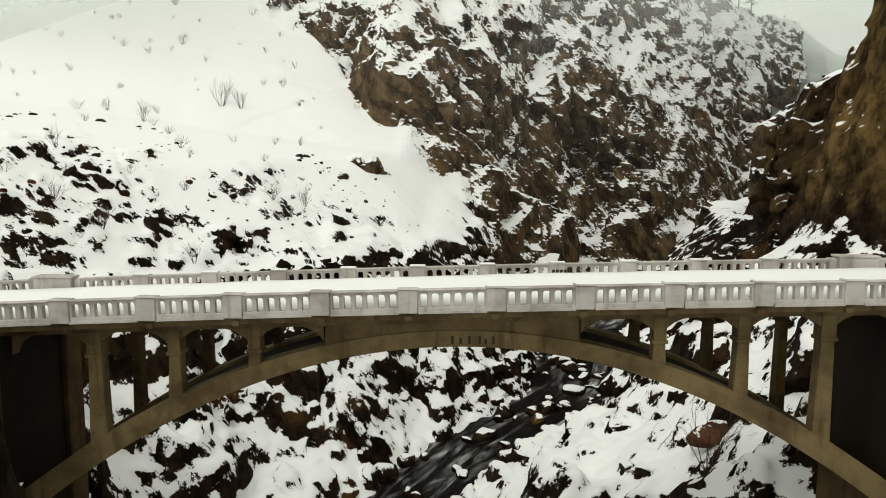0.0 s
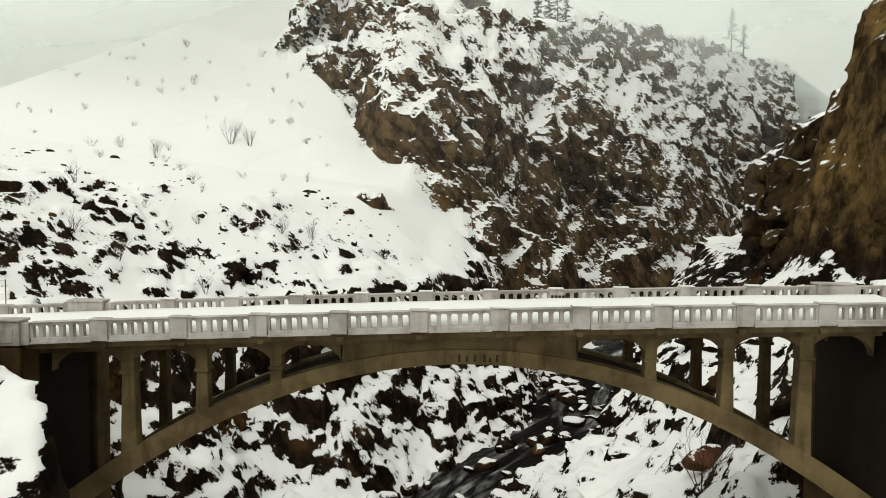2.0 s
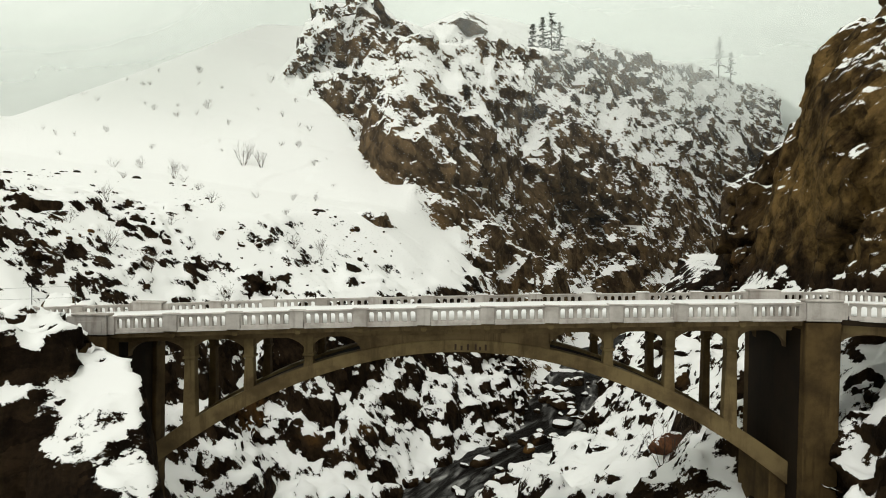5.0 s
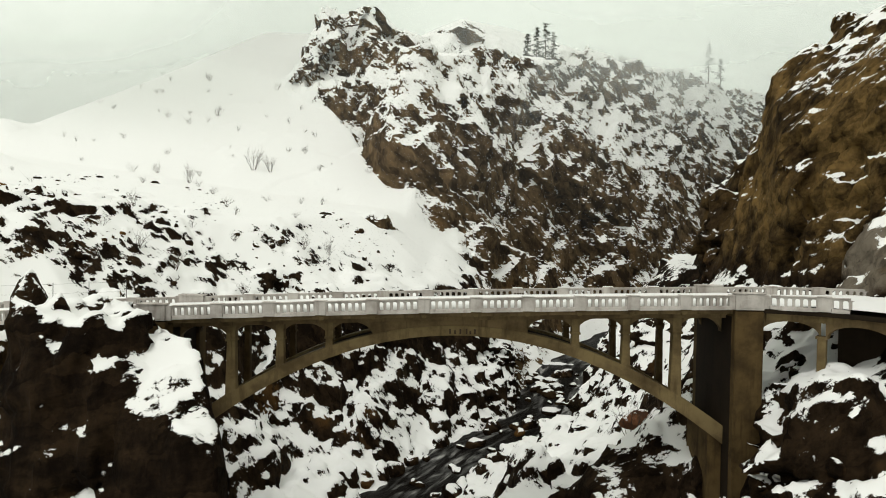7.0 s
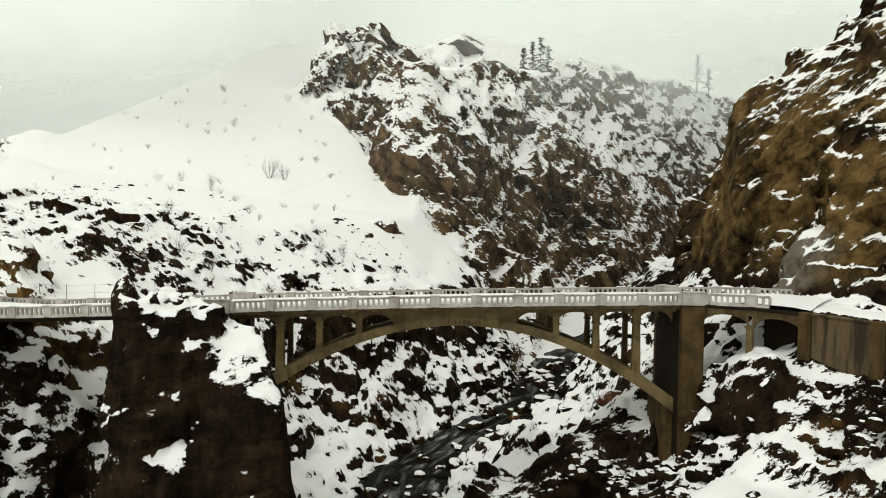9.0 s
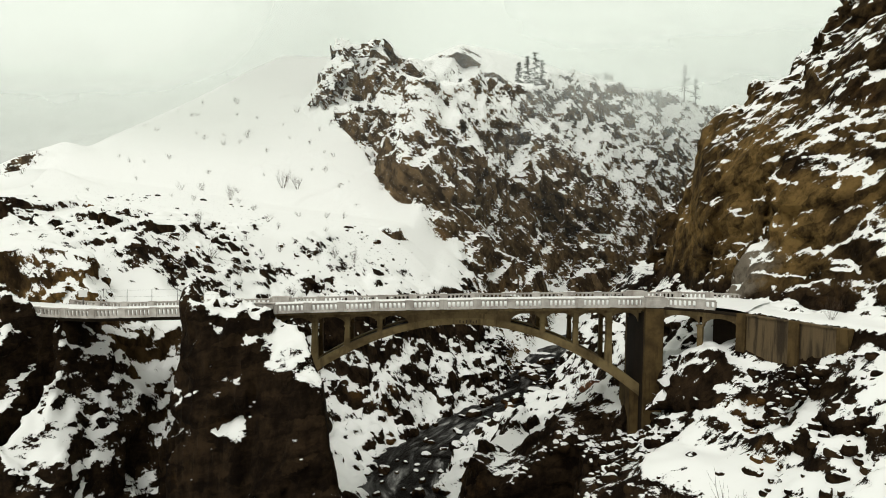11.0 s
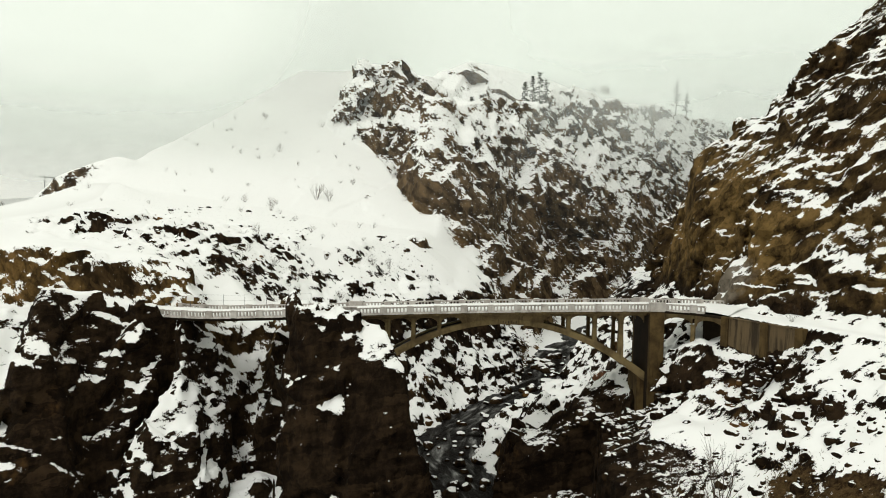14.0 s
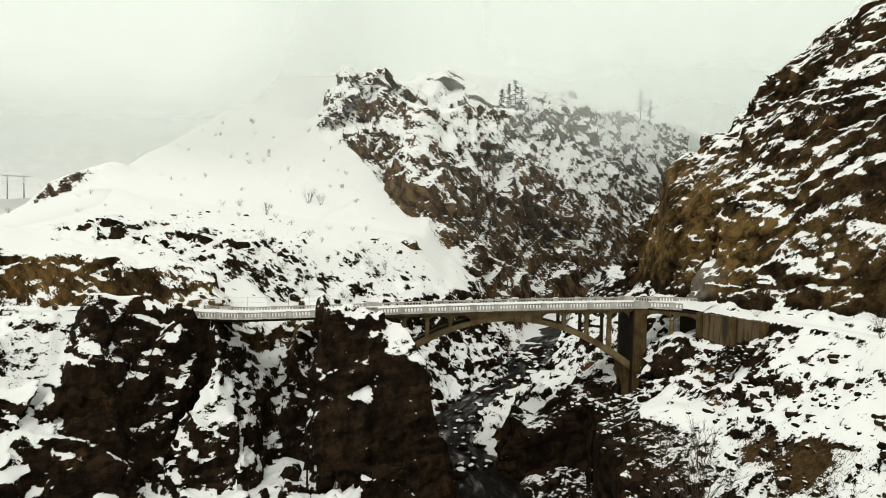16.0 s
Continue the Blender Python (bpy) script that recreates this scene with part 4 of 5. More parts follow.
    for a, b in (((18.1, 0.55), (20.95, -0.75)), ((21.1, -0.95), (23.1, -3.9))):
        length = math.hypot(b[0] - a[0], b[1] - a[1])
        arc = [(length / 2 - length / 2 * 0.96 * math.cos(math.pi * i / 12), -1.0 + 0.78 * math.sin(math.pi * i / 12)) for i in range(13)]
        bm = prism([(0, 0.2), (0, -1.0)] + arc + [(length, -1.0), (length, 0.2)], 0.0, 0.36)
        bmesh.ops.transform(bm, verts=bm.verts, matrix=Matrix.Translation((a[0], a[1], 0)) @ Matrix.Rotation(math.atan2(b[1] - a[1], b[0] - a[0]), 4, "Z"))
        part("spandrel_wall", bm, M_SPANDREL, bridge)
    # behind the arch: dark colour stands for the shade of the void
    part("cross_wall", box_bm(bmesh.new(), 0.4, 3.2, 2.2, 2.5, -5, 0.1, m), M_SHADE_CONCRETE, bridge, "wall coloured dark for the shade under the approach")
    return bridge


build_bridge()


def snow_road():
    """Ploughed-in snow lying over deck and road, with soft drifts."""
    rows = []
    for i in range(120):
        x = -60 + 92 * i / 119
        rows.append(x)
    verts, faces, n = [], [], 14
    for i, x in enumerate(rows):
        y0, y1 = left_edge(x, 0.27), left_edge(x, 5.88, 3.4)
        for j in range(n):
            y = y0 + (y1 - y0) * j / (n - 1)
            bank = 0.15 * (abs(2 * j / (n - 1) - 1) ** 3)
            if j in (0, n - 1):
                y, bank = y + (0.015 if j else -0.015), -0.3
            verts.append((x, y, rail_top(x) - 0.45 + 1.2 * bank + 0.03 * noise.noise(Vector((x * 0.8, y * 0.8, 1)))))
    for i in range(len(rows) - 1):
        for j in range(n - 1):
            if rows[i] < 18.5:
                a = i * n + j
                faces.append((a, a + n, a + n + 1, a + 1))
    ob = new("road_snow", mesh_of("road_snow", verts, faces, M_SNOW))
    return tagged(ob, "untouched snow lying on the bridge road", "snow", kind="structure")


snow_road()


def snow_approach():
    near = [(18.0, 0.25), (19.3, -0.15), (20.3, -0.75), (21.1, -1.5), (21.9, -2.4), (22.6, -3.4), (23.2, -4.5)]
    far = [(18.0, 5.9), (20.0, 5.85), (22.0, 5.75), (24.0, 5.5), (26.0, 5.1), (28.0, 4.4), (29.5, 3.0)]
    verts, n = [], 16
    for (ax, ay), (bx, by) in zip(near, far):
        for j in range(n):
            k = j / (n - 1)
            x, y = ax + (bx - ax) * k, ay + (by - ay) * k
            verts.append((x, y, 0.70 + 0.16 * noise.noise(Vector((x * 0.6, y * 0.6, 3))) + 0.30 * k * (ax - 18) / 5))
    faces = [(i * n + j, (i + 1) * n + j, (i + 1) * n + j + 1, i * n + j + 1) for i in range(len(near) - 1) for j in range(n - 1)]
    ob = new("road_snow", mesh_of("road_snow", verts, faces, M_SNOW))
    return tagged(ob, "deep snow drifted over the road bend", "snow", kind="structure")


snow_approach()


# ---- river ----
def water_material():
    m = Nodes("white_water")
    along = m.add("ShaderNodeMapping", Scale=(0.16, 0.6, 1.0))
    m.l.new(m.add("ShaderNodeTexCoord").outputs["UV"], along.inputs["Vector"])
    rapid = m.fit(m.noise(0.16, 3, 0.5), 0.46, 0.60)
    foam = m.fit(m.noise(1.0, 5, 0.58, along.outputs[0], 0.6), 0.50, 0.70)
    fleck = m.noise(4.0, 5, 0.65, along.outputs[0])
    foam = m.math("MULTIPLY", m.math("MULTIPLY", foam, m.fit(fleck, 0.2, 0.7)), m.math("MULTIPLY_ADD", rapid, 0.75, 0.25))
    color = m.mix(foam, (0.006, 0.005, 0.004), (0.66, 0.66, 0.63))
    return m.finish(color, m.mixf(foam, 0.42, 0.8), m.math("MULTIPLY_ADD", foam, 0.5, fleck), 0.8, 0.4, spec=0.05)


def build_river():
    ys = np.linspace(-180, 120, 400)
    xr, zr = np.interp(ys, RIVER[0], RIVER[1]), np.interp(ys, RIVER[0], RIVER[2])
    dx = np.gradient(xr, ys)
    k = np.hypot(1, dx)
    verts, faces, n = [], [], 26
    for i, y in enumerate(ys):
        for j in range(n):
            s = (j / (n - 1) - 0.5) * 22
            verts.append((xr[i] + s / k[i], y - s * dx[i] / k[i], zr[i] + 0.35 + 0.10 * noise.noise(Vector((s * 0.7, y * 0.5, 0)))))
    for i in range(len(ys) - 1):
        for j in range(n - 1):
            a = i * n + j
            faces.append((a, a + 1, a + n + 1, a + n))
    me = mesh_of("river_water", verts, faces, water_material())
    flow = np.array([(ys[i], (j / (n - 1) - 0.5) * 22) for i in range(len(ys)) for j in range(n)], np.float32)
    corner = np.zeros(len(me.loops), np.int32)
    me.loops.foreach_get("vertex_index", corner)
    me.uv_layers.new(name="flow").data.foreach_set("uv", flow[corner].ravel())
    return tagged(new("river_water", me), "dark rushing mountain river with white foam", "water", kind="structure")


build_river()


# ---- rocks ----
def rock_bm(size, seed, cuts=3, squash=(1, 1, 1)):
    """A blocky boulder: a ball cut by random planes, then roughened."""
    rnd = random.Random(seed)
    bm = bmesh.new()
    bmesh.ops.create_icosphere(bm, subdivisions=cuts, radius=1.0)
    planes = [(Vector((rnd.uniform(-1, 1), rnd.uniform(-1, 1), rnd.uniform(-0.7, 1))).normalized(), rnd.uniform(0.5, 0.85)) for _ in range(9)]
    for v in bm.verts:
        for normal, reach in planes:
            over = v.co.dot(normal) - reach
            if over > 0:
                v.co -= normal * over * 0.9
        v.co += v.co.normalized() * 0.10 * noise.noise(v.co * 2.3 + Vector((seed, 0, 0)))
        v.co = Vector((v.co.x * squash[0], v.co.y * squash[1], v.co.z * squash[2])) * size
    return bm


def boulder(name, label, at, size, seed, squash=(1, 1, 1), material=None, group="", turn=0.0, cuts=3):
    ob = part(name, rock_bm(size, seed, cuts, squash), material or M_GORGE, None, smooth=True)
    ob.matrix_basis = pose(*at, 0, 0, turn)
    return tagged(ob, label, "rock", group)


def ground_at(x, y):
    return float(height(np.array([x]), np.array([y]))[0])


boulder("rock_pinnacle", "dark upright rock pinnacle with a snow cap beside the bridge", (-23.2, -2.4, -0.2), 1.55, 5, (0.78, 0.8, 1.6), cuts=4)
boulder("boulder", "snow-covered boulder leaning by the rock pinnacle", (-20.5, -1.7, -0.1), 1.25, 8, (1.25, 0.75, 0.75))

M_STONE = snowy_rock("loose_stone", 0.82, ragged=0.5)
M_RUST = snowy_rock("rusty_rock", 0.85, (0.085, 0.036, 0.019), (0.2, 0.09, 0.046), (0.24, 0.11, 0.05), 0.5, ragged=0.3)
boulder("boulder", "rust-brown bare boulder on the snowy river bank", (15.5, 15.2, ground_at(15.5, 15.2) + 0.45), 1.35, 21, (1.3, 0.85, 0.7), M_RUST)

rnd = random.Random(4)
for k in range(130):
    y = rnd.uniform(4, 68)
    x = float(np.interp(y, RIVER[0], RIVER[1])) + rnd.uniform(-6, 6)
    size = rnd.choice((0.35, 0.45, 0.6, 0.75, 1.0, 1.4))
    z = float(np.interp(y, RIVER[0], RIVER[2]))
    boulder("boulder", "wet boulder with patches of snow in the dark river", (x, y, z + 0.36 + 0.18 * size), size, 100 + k, (1.15, 0.9, 0.7), M_STONE if k % 3 else M_GORGE, group="boulders in the river", turn=rnd.uniform(0, 360), cuts=2)


def scatter_rocks(name, label, spots, seed, material):
    """Many small loose stones on the snow, joined."""
    rnd = random.Random(seed)
    base = [rock_bm(1.0, seed + k, 2, (1.15, 0.95, 0.85)) for k in range(5)]
    shapes = []
    for bm in base:
        bm.verts.ensure_lookup_table()
        shapes.append((np.array([v.co[:] for v in bm.verts]), np.array([[v.index for v in f.verts] for f in bm.faces])))
        bm.free()
    xy = np.array(spots)
    zs = height(xy[:, 0], xy[:, 1])
    verts, faces, total = [], [], 0
    for (x, y), z in zip(spots, zs):
        vs, fs = shapes[rnd.randrange(5)]
        a, size = rnd.uniform(0, 6.28), 0.14 + 0.6 * rnd.random() ** 3.5
        c, d = math.cos(a), math.sin(a)
        verts.append(vs @ (np.array([[c, d, 0], [-d, c, 0], [0, 0, 1]]) * size) + np.array([x, y, z - 0.3 * size]))
        faces.append(fs + total)
        total += len(vs)
    return tagged(new(name, mesh_of(name, np.concatenate(verts), np.concatenate(faces), material, True)), label, "rocks", kind="stuff")


rnd = random.Random(12)
spots = []
while len(spots) < 1700:
    x, y = rnd.uniform(5, 36), rnd.uniform(-47, 4)
    if -24 < float(inside(np.array([x]), np.array([y]), WALL_LINE)[0]) < -1 and noise.noise(Vector((x * 0.25, y * 0.25, 2))) > rnd.uniform(-0.6, 0.5):
        spots.append((x, y))
scatter_rocks("loose_stones", "small dark stones sticking out of the snowy slope", spots, 300, M_STONE)
spots = []
while len(spots) < 260:
    x, y = rnd.uniform(-64, 0), rnd.uniform(22, 66)
    if float(inside(np.array([x]), np.array([y]), LEFT_FOOT)[0]) > 12 and noise.noise(Vector((x * 0.13, y * 0.13, 5))) > rnd.uniform(-0.3, 0.5) + 0.012 * max(0, y - 40):
        spots.append((x, y))
scatter_rocks("loose_stones", "small dark stones sticking out of the snowy hill", spots, 340, M_STONE)


# ---- retaining wall at the right end ----
def stained_wall():
    m = Nodes("stained_wall_concrete")
    run = m.noise(1.6, 5, 0.65, m.scaled(1, 1, 0.1))
    grain = m.noise(9, 6, 0.7)
    color = m.mix(m.fit(run, 0.42, 0.62), (0.115, 0.08, 0.04), (0.028, 0.019, 0.01))
    return m.finish(m.mix(m.fit(grain, 0.4, 0.8, 0, 0.4), color, (0.06, 0.045, 0.03)), 0.85, grain, 0.4, 0.03, spec=0.25)


def build_wall():
    wall = thing("retaining_wall", "stained brown concrete retaining wall under the snowy road", "wall")
    m_wall = stained_wall()
    ends = [(23.0, -4.4, 0.30), (25.2, -8.3, 0.25), (26.9, -11.5, 0.2)]
    for a, b in zip(ends[:-1], ends[1:]):
        m, length = frame_between(a, b)
        bm = box_bm(bmesh.new(), 0.3, length - 0.3, 0.0, 0.5, -3.9, 0.12, bevel=0.02)
        box_bm(bm, 0.3, length - 0.3, -0.10, 0.55, 0.06, 0.2, bevel=0.02)
        hung("wall_panel", shared("wall_panel", bm, m_wall), wall, m)
    for i, p in enumerate(ends):
        m, _ = frame_between(p, ends[i + 1] if i + 1 < len(ends) else (ends[i][0] + 1.7, ends[i][1] - 3.2, ends[i][2]))
        bm = box_bm(bmesh.new(), -0.42, 0.42, -0.22, 0.6, -5.2, 0.22, bevel=0.04)
        hung("buttress", shared("buttress", bm, M_PIER), wall, m, "square concrete buttress")


build_wall()


# ---- mist ----
def mist_material(name, low, high, most, sway=60.0, start=-600.0, stop=900.0):
    m = Nodes(name)
    z = m.add("ShaderNodeSeparateXYZ", Vector=m.pos()).outputs[2]
    drift = m.noise(0.014, 5, 0.6, m.scaled(1, 1, 1.7))
    lift = m.math("MULTIPLY_ADD", m.math("SUBTRACT", drift, 0.5), sway, z)
    x = m.add("ShaderNodeSeparateXYZ", Vector=m.pos()).outputs[0]
    within = m.math("MULTIPLY", m.fit(x, start, start + 70.0), m.fit(x, stop - 50.0, stop, 1.0, 0.0))
    alpha = m.math("MULTIPLY", m.fit(lift, low, high, 0.0, most), m.math("MULTIPLY", m.fit(z, 150.0, 270.0, 1.0, 0.0), within))
    d = m.add("ShaderNodeBsdfDiffuse", Color=(0.938, 0.985, 0.955, 1))
    clear = m.add("ShaderNodeBsdfTransparent")
    mix = m.add("ShaderNodeMixShader", Fac=alpha)
    m.l.new(clear.outputs[0], mix.inputs[1]), m.l.new(d.outputs[0], mix.inputs[2])
    m.l.new(mix.outputs[0], m.out.inputs["Surface"])
    return m.mat


def build_mist(y, low, high, most, tilt, sway=60.0, lean=0.8, start=-600.0, stop=900.0):
    n = 24
    verts = [(-420 + 840 * i / n, y + tilt * (i / n - 0.5) + 6 * noise.noise(Vector((i * 0.3, j * 0.3, y))) + lean * (330 * j / n - 70), -30 + 330 * j / n) for i in range(n + 1) for j in range(n + 1)]
    faces = [(i * (n + 1) + j, (i + 1) * (n + 1) + j, (i + 1) * (n + 1) + j + 1, i * (n + 1) + j + 1) for i in range(n) for j in range(n)]
    ob = new("mist_bank", mesh_of("mist_bank", verts, faces, mist_material("mist", low, high, most, sway, start, stop)))
    return tagged(ob, "thin pale mist drifting over the mountain", "mist", kind="stuff")


for y, low, high, most, tilt in ((150, 25, 80, 0.42, -40), (194, 10, 60, 0.8, -40)):
    build_mist(y, low, high, most, tilt)
build_mist(114, 26, 80, 0.42, -40, start=-25.0)
build_mist(77, -15, 75, 0.05, 0, 20.0)
build_mist(88, 18, 60, 0.62, 0, 26.0, lean=0.5, stop=-22.0)


# ---- trees and shrubs ----
def bark(name, color):
    m = Nodes(name)
    n = m.noise(6, 5, 0.7)
    return m.finish(m.mix(n, tuple(c * 0.5 for c in color), color), 0.9, n, 0.5, 0.02, spec=0.1)


M_TWIG = bark("bare_twig_bark", (0.085, 0.06, 0.042))
M_BARK = bark("conifer_bark", (0.07, 0.05, 0.035))
M_NEEDLE = bark("conifer_needles", (0.045, 0.05, 0.032))
M_GRASS = bark("dead_grass", (0.13, 0.085, 0.035))


def tube(bm, p, q, r0, r1, sides=4):
    """A tapered twig from p to q."""
    d = q - p
    side = d.orthogonal().normalized()
    up = d.cross(side).normalized()
    ring = lambda c, r: [bm.verts.new(c + (side * math.cos(6.283 * k / sides) + up * math.sin(6.283 * k / sides)) * r) for k in range(sides)]
    a, b = ring(p, r0), ring(q, r1)
    for k in range(sides):
        j = (k + 1) % sides
        bm.faces.new((a[k], a[j], b[j], b[k]))


def grow(bm, rnd, p, way, length, radius, depth, spread):
    """A limb of three bent pieces that forks."""
    for k in range(3):
        way = (way + Vector((rnd.uniform(-1, 1), rnd.uniform(-1, 1), rnd.uniform(-0.5, 0.9))) * spread * 0.35).normalized()
        q = p + way * length / 3
        tube(bm, p, q, radius * (1 - 0.2 * k), radius * (0.8 - 0.2 * k), 3 if depth < 2 else 4)
        if depth and k:
            for _ in range(2):
                turn = (way + Vector((rnd.uniform(-1, 1), rnd.uniform(-1, 1), rnd.uniform(-0.2, 0.8))) * spread).normalized()
                grow(bm, rnd, q, turn, length * rnd.uniform(0.45, 0.7), radius * 0.5, depth - 1, spread)
        p = q


def shrub_mesh(seed, stems, depth, spread=0.7):
    """A leafless shrub about one metre high: twigs from one root."""
    rnd = random.Random(seed)
    bm = bmesh.new()
    for _ in range(stems):
        a, lean = rnd.uniform(0, 6.283), rnd.uniform(0.1, 0.75)
        way = Vector((math.cos(a) * lean, math.sin(a) * lean, 1)).normalized()
        grow(bm, rnd, Vector((math.cos(a), math.sin(a), 0)) * 0.05 + Vector((0, 0, -0.08)), way, rnd.uniform(0.5, 0.85), 0.012, depth, spread)
    me = bpy.data.meshes.new("shrub")
    bm.to_mesh(me)
    bm.free()
    me.materials.append(M_TWIG)
    return me


SHRUBS = [shrub_mesh(60 + k, 7 + k, 1) for k in range(5)]
BIG_SHRUB = [shrub_mesh(80 + k, 9, 2, 0.6) for k in range(2)]
rnd = random.Random(31)


def plant(x, y, size, label, group="", big=False, thick=1.0):
    me = (BIG_SHRUB if big else SHRUBS)[rnd.randrange(2 if big else 5)]
    ob = new("shrub", me)
    ob.matrix_basis = pose(x, y, ground_at(x, y), 0, 0, rnd.uniform(0, 360)) @ Matrix.Diagonal((size * thick, size * thick, size, 1))
    return tagged(ob, label, "shrub", group)


HILL_SHRUBS = [(-73, 81), (-70, 80), (-74, 95), (-70, 104), (-66, 103), (-54, 92), (-51, 94), (-50, 97), (-59, 114), (-44, 92), (-56, 73), (-52, 74), (-45, 75), (-29, 87), (-25, 82),
               (-25, 67), (-22, 69), (-35, 98), (-42, 113), (-43, 43), (-40, 42), (-36, 37), (-35, 33), (-39, 33), (-30, 50), (-20, 48), (-16, 83), (-60, 42), (-58, 113), (-33, 55), (-28, 44)]
for x, y in HILL_SHRUBS:
    plant(x, y, rnd.uniform(0.9, 1.9), "small leafless brown shrub poking out of the snowy hill", "bare shrubs on the hill", thick=1.3)
for k in range(50):
    x, y = rnd.uniform(-95, -20), rnd.uniform(40, 118)
    plant(x, y, rnd.uniform(0.5, 1.2), "small leafless brown shrub poking out of the snowy hill", "bare shrubs on the hill", thick=1.4)
for x, y, size in ((-36.6, 79, 3.2), (-33.6, 79, 2.4), (-45.2, 71, 2.4), (-31, 33.5, 1.8), (-24, 36, 1.5), (-17, 50, 1.8)):
    plant(x, y, size, "tall bare shrub with thin grey twigs on the snow", "tall bare shrubs", True)
for x, y, size in ((12.4, -26.5, 5.0), (10.6, -25.5, 3.8), (14.4, -23, 4.0), (12.6, -18.5, 2.6), (32.1, -22.5, 2.2), (14.3, 12.8, 2.8), (16.6, 13.2, 1.6), (27.5, -9, 1.4)):
    plant(x, y, size, "leafless brown bush with long thin branches on the snowy bank", "bushes on the bank", True)


def grass_patch(cx, cy, reach, count, seed):
    """Dead grass blades on thawed ground."""
    rnd = random.Random(seed)
    pts = [(cx + rnd.gauss(0, reach), cy + rnd.gauss(0, reach * 1.3)) for _ in range(count)]
    zs = height(np.array([p[0] for p in pts]), np.array([p[1] for p in pts]))
    verts, faces = [], []
    for (x, y), z in zip(pts, zs):
        a, h, w = rnd.uniform(0, 6.283), rnd.uniform(0.10, 0.26), rnd.uniform(0.02, 0.04)
        dx, dy, k = math.cos(a), math.sin(a), len(verts)
        lx, ly = rnd.uniform(-0.25, 0.25), rnd.uniform(-0.3, 0.1)
        verts += [(x - dx * w, y - dy * w, z - 0.05), (x + dx * w, y + dy * w, z - 0.05), (x + lx * 0.5, y + ly * 0.5, z + h * 0.7), (x + lx, y + ly, z + h)]
        faces.append((k, k + 1, k + 3, k + 2))
    return tagged(new("dead_grass", mesh_of("dead_grass", verts, faces, M_GRASS, False)), "tufts of dead brown grass in the snow", "grass", kind="stuff")


for k, (x, y, reach, count) in enumerate(((20.9, -29.6, 1.6, 1400), (18.8, -24.7, 0.9, 600), (21.5, 1.0, 1.0, 400), (-57, -6, 1.2, 300), (20.5, -1.5, 0.9, 400))):
    grass_patch(x, y, reach, count, 900 + k)


SKIN = np.empty(len(mountain.data.vertices) * 3, np.float32)
mountain.data.vertices.foreach_get("co", SKIN)
SKIN = SKIN.reshape(-1, 3)


def on_crest(x, y):
    """The brow of the mountain above the valley, in the direction of x, y, and its true height."""
    best = []
    for k in range(-16, 17):
        px, py = x + (x + 5) / (y + 50) * 1.5 * k, y + 1.5 * k
        near = SKIN[(np.abs(SKIN[:, 0] - px) < 0.8) & (np.abs(SKIN[:, 1] - py) < 0.8)]
        if len(near):
            z = float(near[:, 2].max())
            best.append(((z - 8) / math.hypot(px + 5, py + 50), px, py, z))
    most = max(best)[0]
    return next(b[1:] for b in best if b[0] > most * 0.985)


def on_skin(x, y):
    near = SKIN[(np.abs(SKIN[:, 0] - x) < 0.8) & (np.abs(SKIN[:, 1] - y) < 0.8)]
    return x, y, float(np.median(near[:, 2]))


def conifer(x, y, tall, seed, group, crest=True):
    """A thin mountain conifer: trunk and drooping, ragged sprays of needles."""
    rnd = random.Random(seed)
    x, y, z = on_crest(x, y) if crest else on_skin(x, y)
    tree = thing("conifer", "thin dark conifer standing on the misty ridge", "tree", group, at=(x, y, z - 0.5))
    bm = bmesh.new()
    tube(bm, Vector((0, 0, -1)), Vector((0.05 * tall * rnd.uniform(-0.3, 0.3), 0, tall)), tall * 0.018, 0.02, 6)
    part("trunk", bm, M_BARK, tree)
    bm = bmesh.new()
    h = tall * 0.26
    while h < tall:
        reach = ((tall - h) * 0.3 + 0.5) * rnd.uniform(0.55, 1.15)
        for _ in range(4):
            a, r = rnd.uniform(0, 6.283), reach * rnd.uniform(0.4, 1.1)
            tip = Vector((math.cos(a) * r, math.sin(a) * r, h - 0.22 * r))
            root = Vector((0, 0, h))
            tube(bm, root, tip, 0.03, 0.01, 3)
            for k in range(12):
                c = root.lerp(tip, rnd.uniform(0.35, 1.0))
                u = Vector((rnd.uniform(-1, 1), rnd.uniform(-1, 1), rnd.uniform(-0.6, 0.3))).normalized() * rnd.uniform(0.3, 0.8)
                w = u.orthogonal().normalized() * 0.17
                bm.faces.new([bm.verts.new(c + w), bm.verts.new(c + u), bm.verts.new(c - w)])
        h += tall * 0.06
    part("crown", bm, M_NEEDLE, tree)


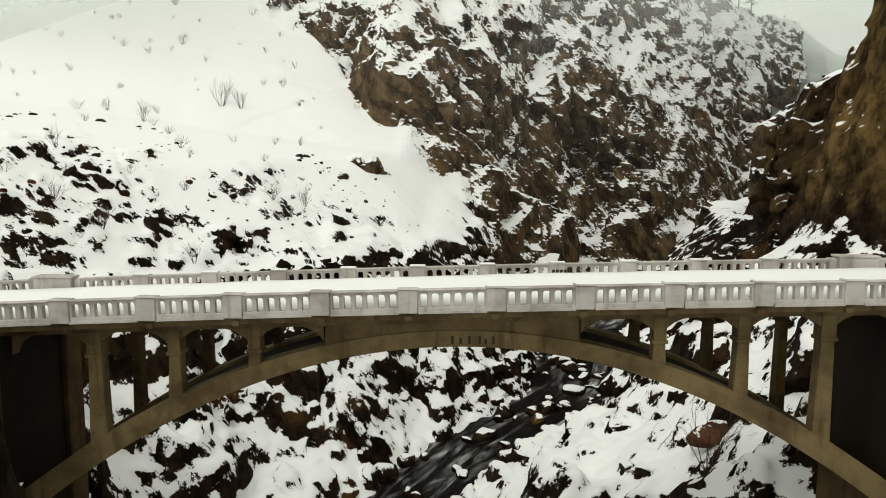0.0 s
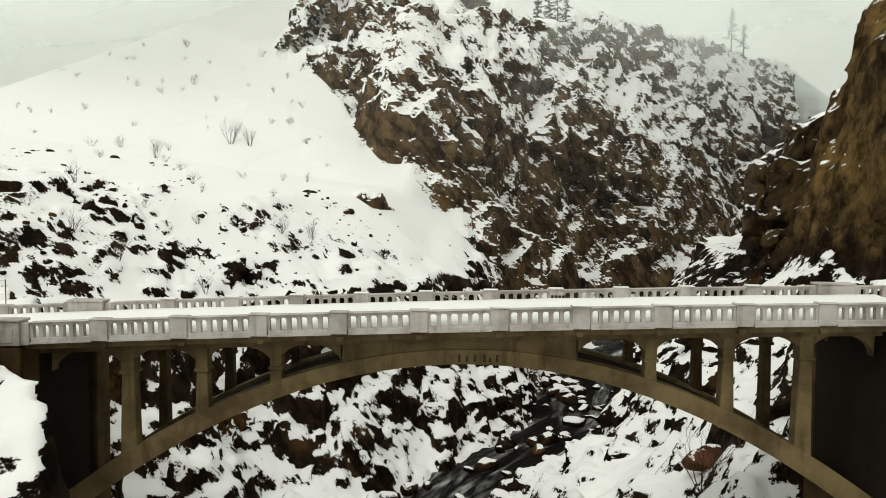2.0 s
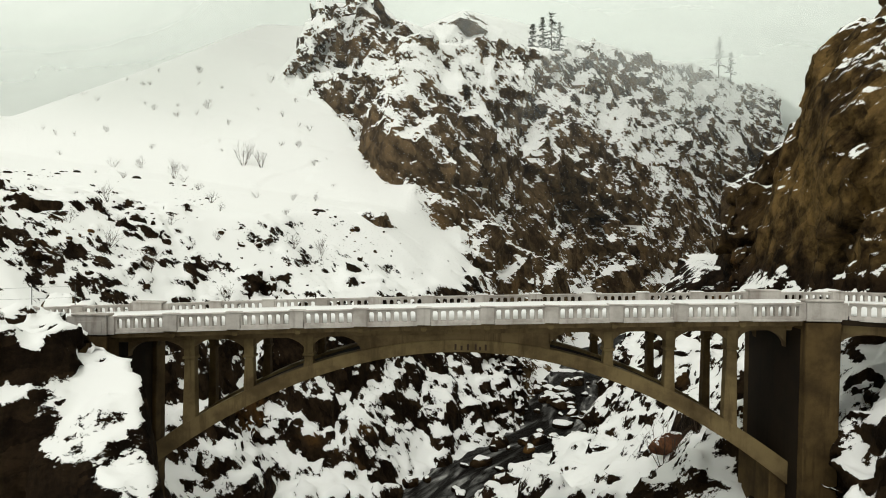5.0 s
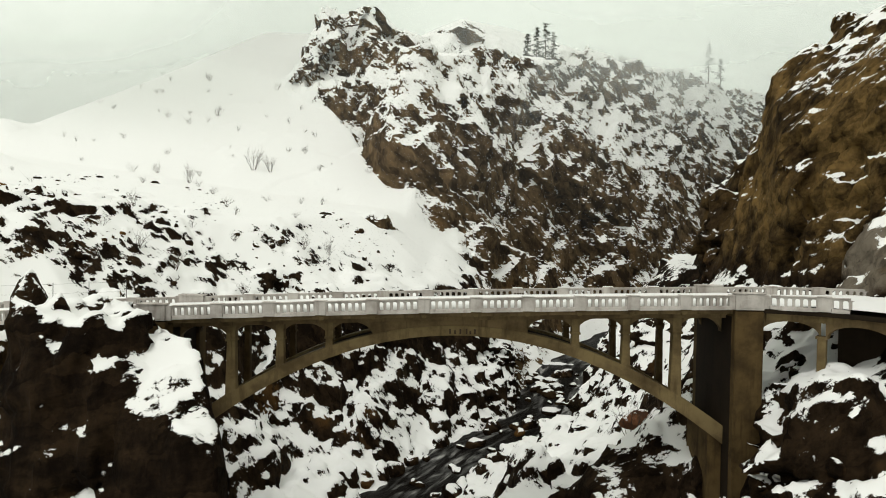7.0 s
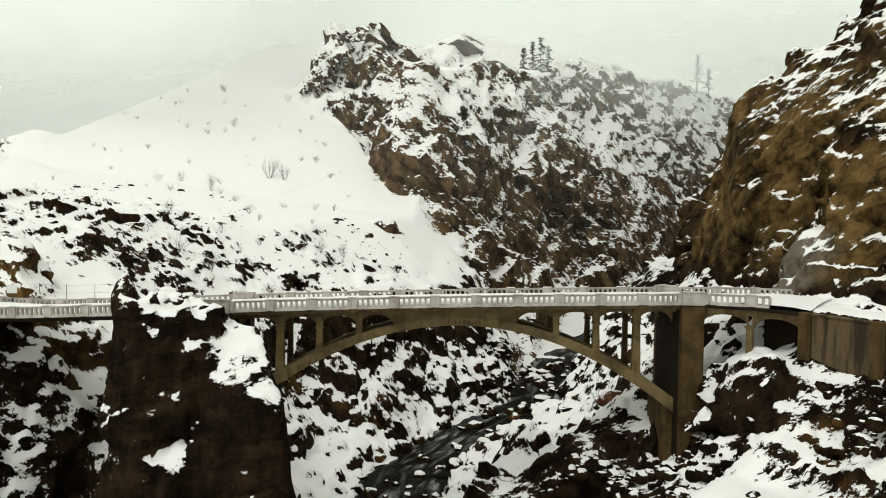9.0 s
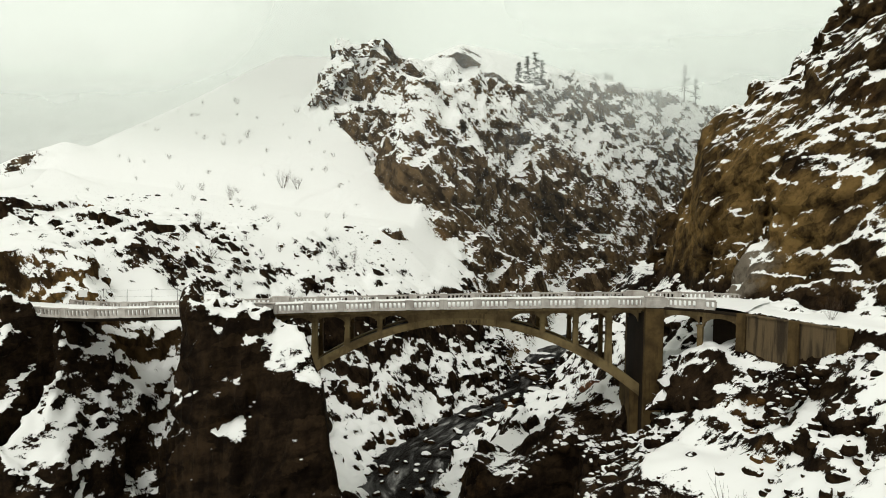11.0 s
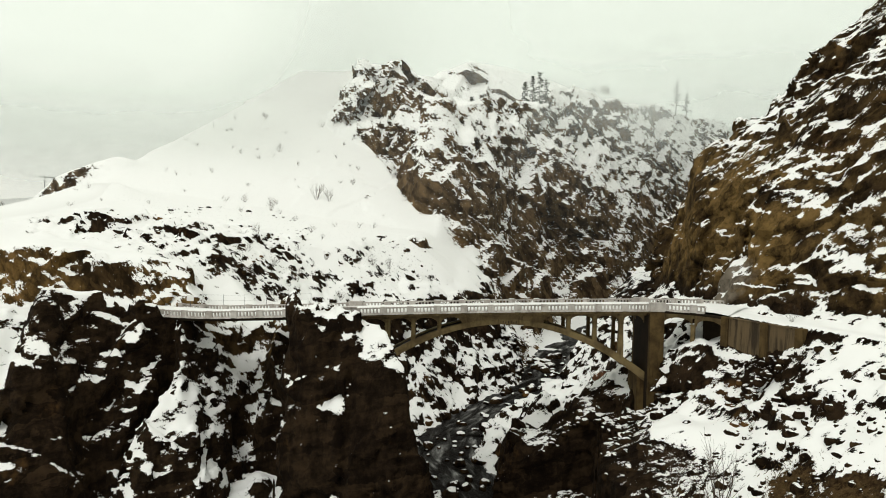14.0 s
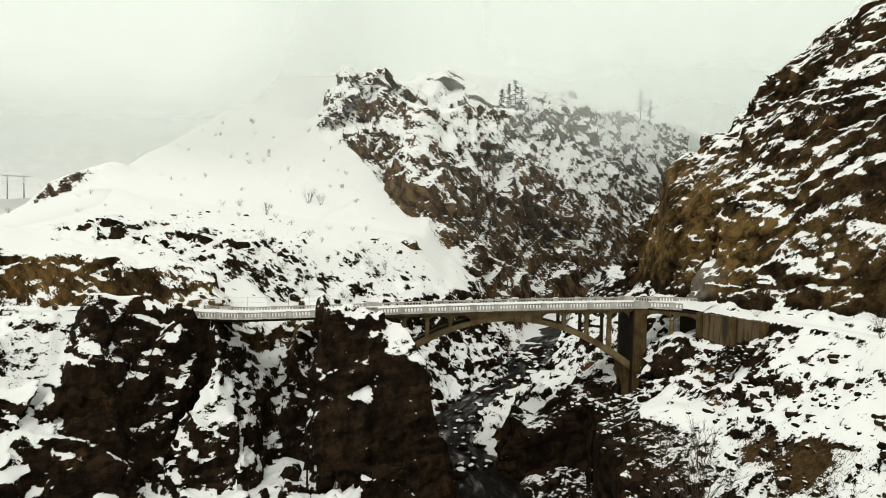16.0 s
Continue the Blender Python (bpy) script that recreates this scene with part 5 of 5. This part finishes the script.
for k, (x, y, tall) in enumerate(((1.5, 118, 8), (18, 123, 9), (20.5, 124, 11), (23, 125.5, 12), (25, 126.5, 11), (42, 140, 6))):
    conifer(x, y, tall, 500 + k, "conifers on the mountain", False)
for k, (x, y, tall) in enumerate(((74, 150, 12), (80, 156, 9))):
    conifer(x, y, tall, 540 + k, "conifers by the notch")


# ---- fence, sign and power poles ----
M_STEEL = bark("weathered_steel", (0.10, 0.095, 0.09))


def build_fence():
    fence = thing("wire_fence", "thin post and wire fence behind the snowy road", "fence")
    xs = [-47 + 2.9 * k for k in range(9)]
    spots = [Vector((x, left_edge(x, 8.6, 3.4), rail_top(x) - 0.9)) for x in xs]
    for p in spots:
        bm = bmesh.new()
        tube(bm, p, p + Vector((0, 0, 2.0)), 0.025, 0.022, 6)
        part("post", bm, M_STEEL, fence)
    for h in (1.9, 1.2):
        bm = bmesh.new()
        for a, b in zip(spots[:-1], spots[1:]):
            tube(bm, a + Vector((0, 0, h)), b + Vector((0, 0, h)), 0.007, 0.007, 3)
        part("wire", bm, M_STEEL, fence)


build_fence()


def build_sign():
    sign = thing("road_sign", "small white road sign seen at the snowy roadside", "sign", at=(-38.8, 8.2, -1.3))
    m = Nodes("white_sign_paint")
    white = m.finish(m.mix(m.noise(5, 3), (0.62, 0.62, 0.6), (0.75, 0.75, 0.73)), 0.5)
    part("post", boxed(-0.04, 0.04, 0, 0.06, -0.4, 1.6), M_STEEL, sign)
    part("panel", boxed(-0.45, 0.45, -0.03, 0.0, 0.8, 1.55, bevel=0.01), white, sign)


build_sign()


def power_pole(x, y, top):
    z = ground_at(x, y) - 1
    pole = thing("power_pole", "faint twin-legged power pole beyond the misty ridge", "pole", at=(x, y, z))
    turn = Matrix.Rotation(radians(30), 4, "Z")
    for dx in (-4.6, 4.6):
        bm = bmesh.new()
        tube(bm, Vector((dx, 0, 0)), Vector((dx, 0, top - z)), 0.42, 0.26, 8)
        bmesh.ops.transform(bm, verts=bm.verts, matrix=turn)
        part("post", bm, M_STEEL, pole)
    part("crossarm", box_bm(bmesh.new(), -7.6, 7.6, -0.22, 0.22, top - z - 1.1, top - z - 0.6, turn), M_STEEL, pole)


power_pole(-266.8, 358.7, 40.0)
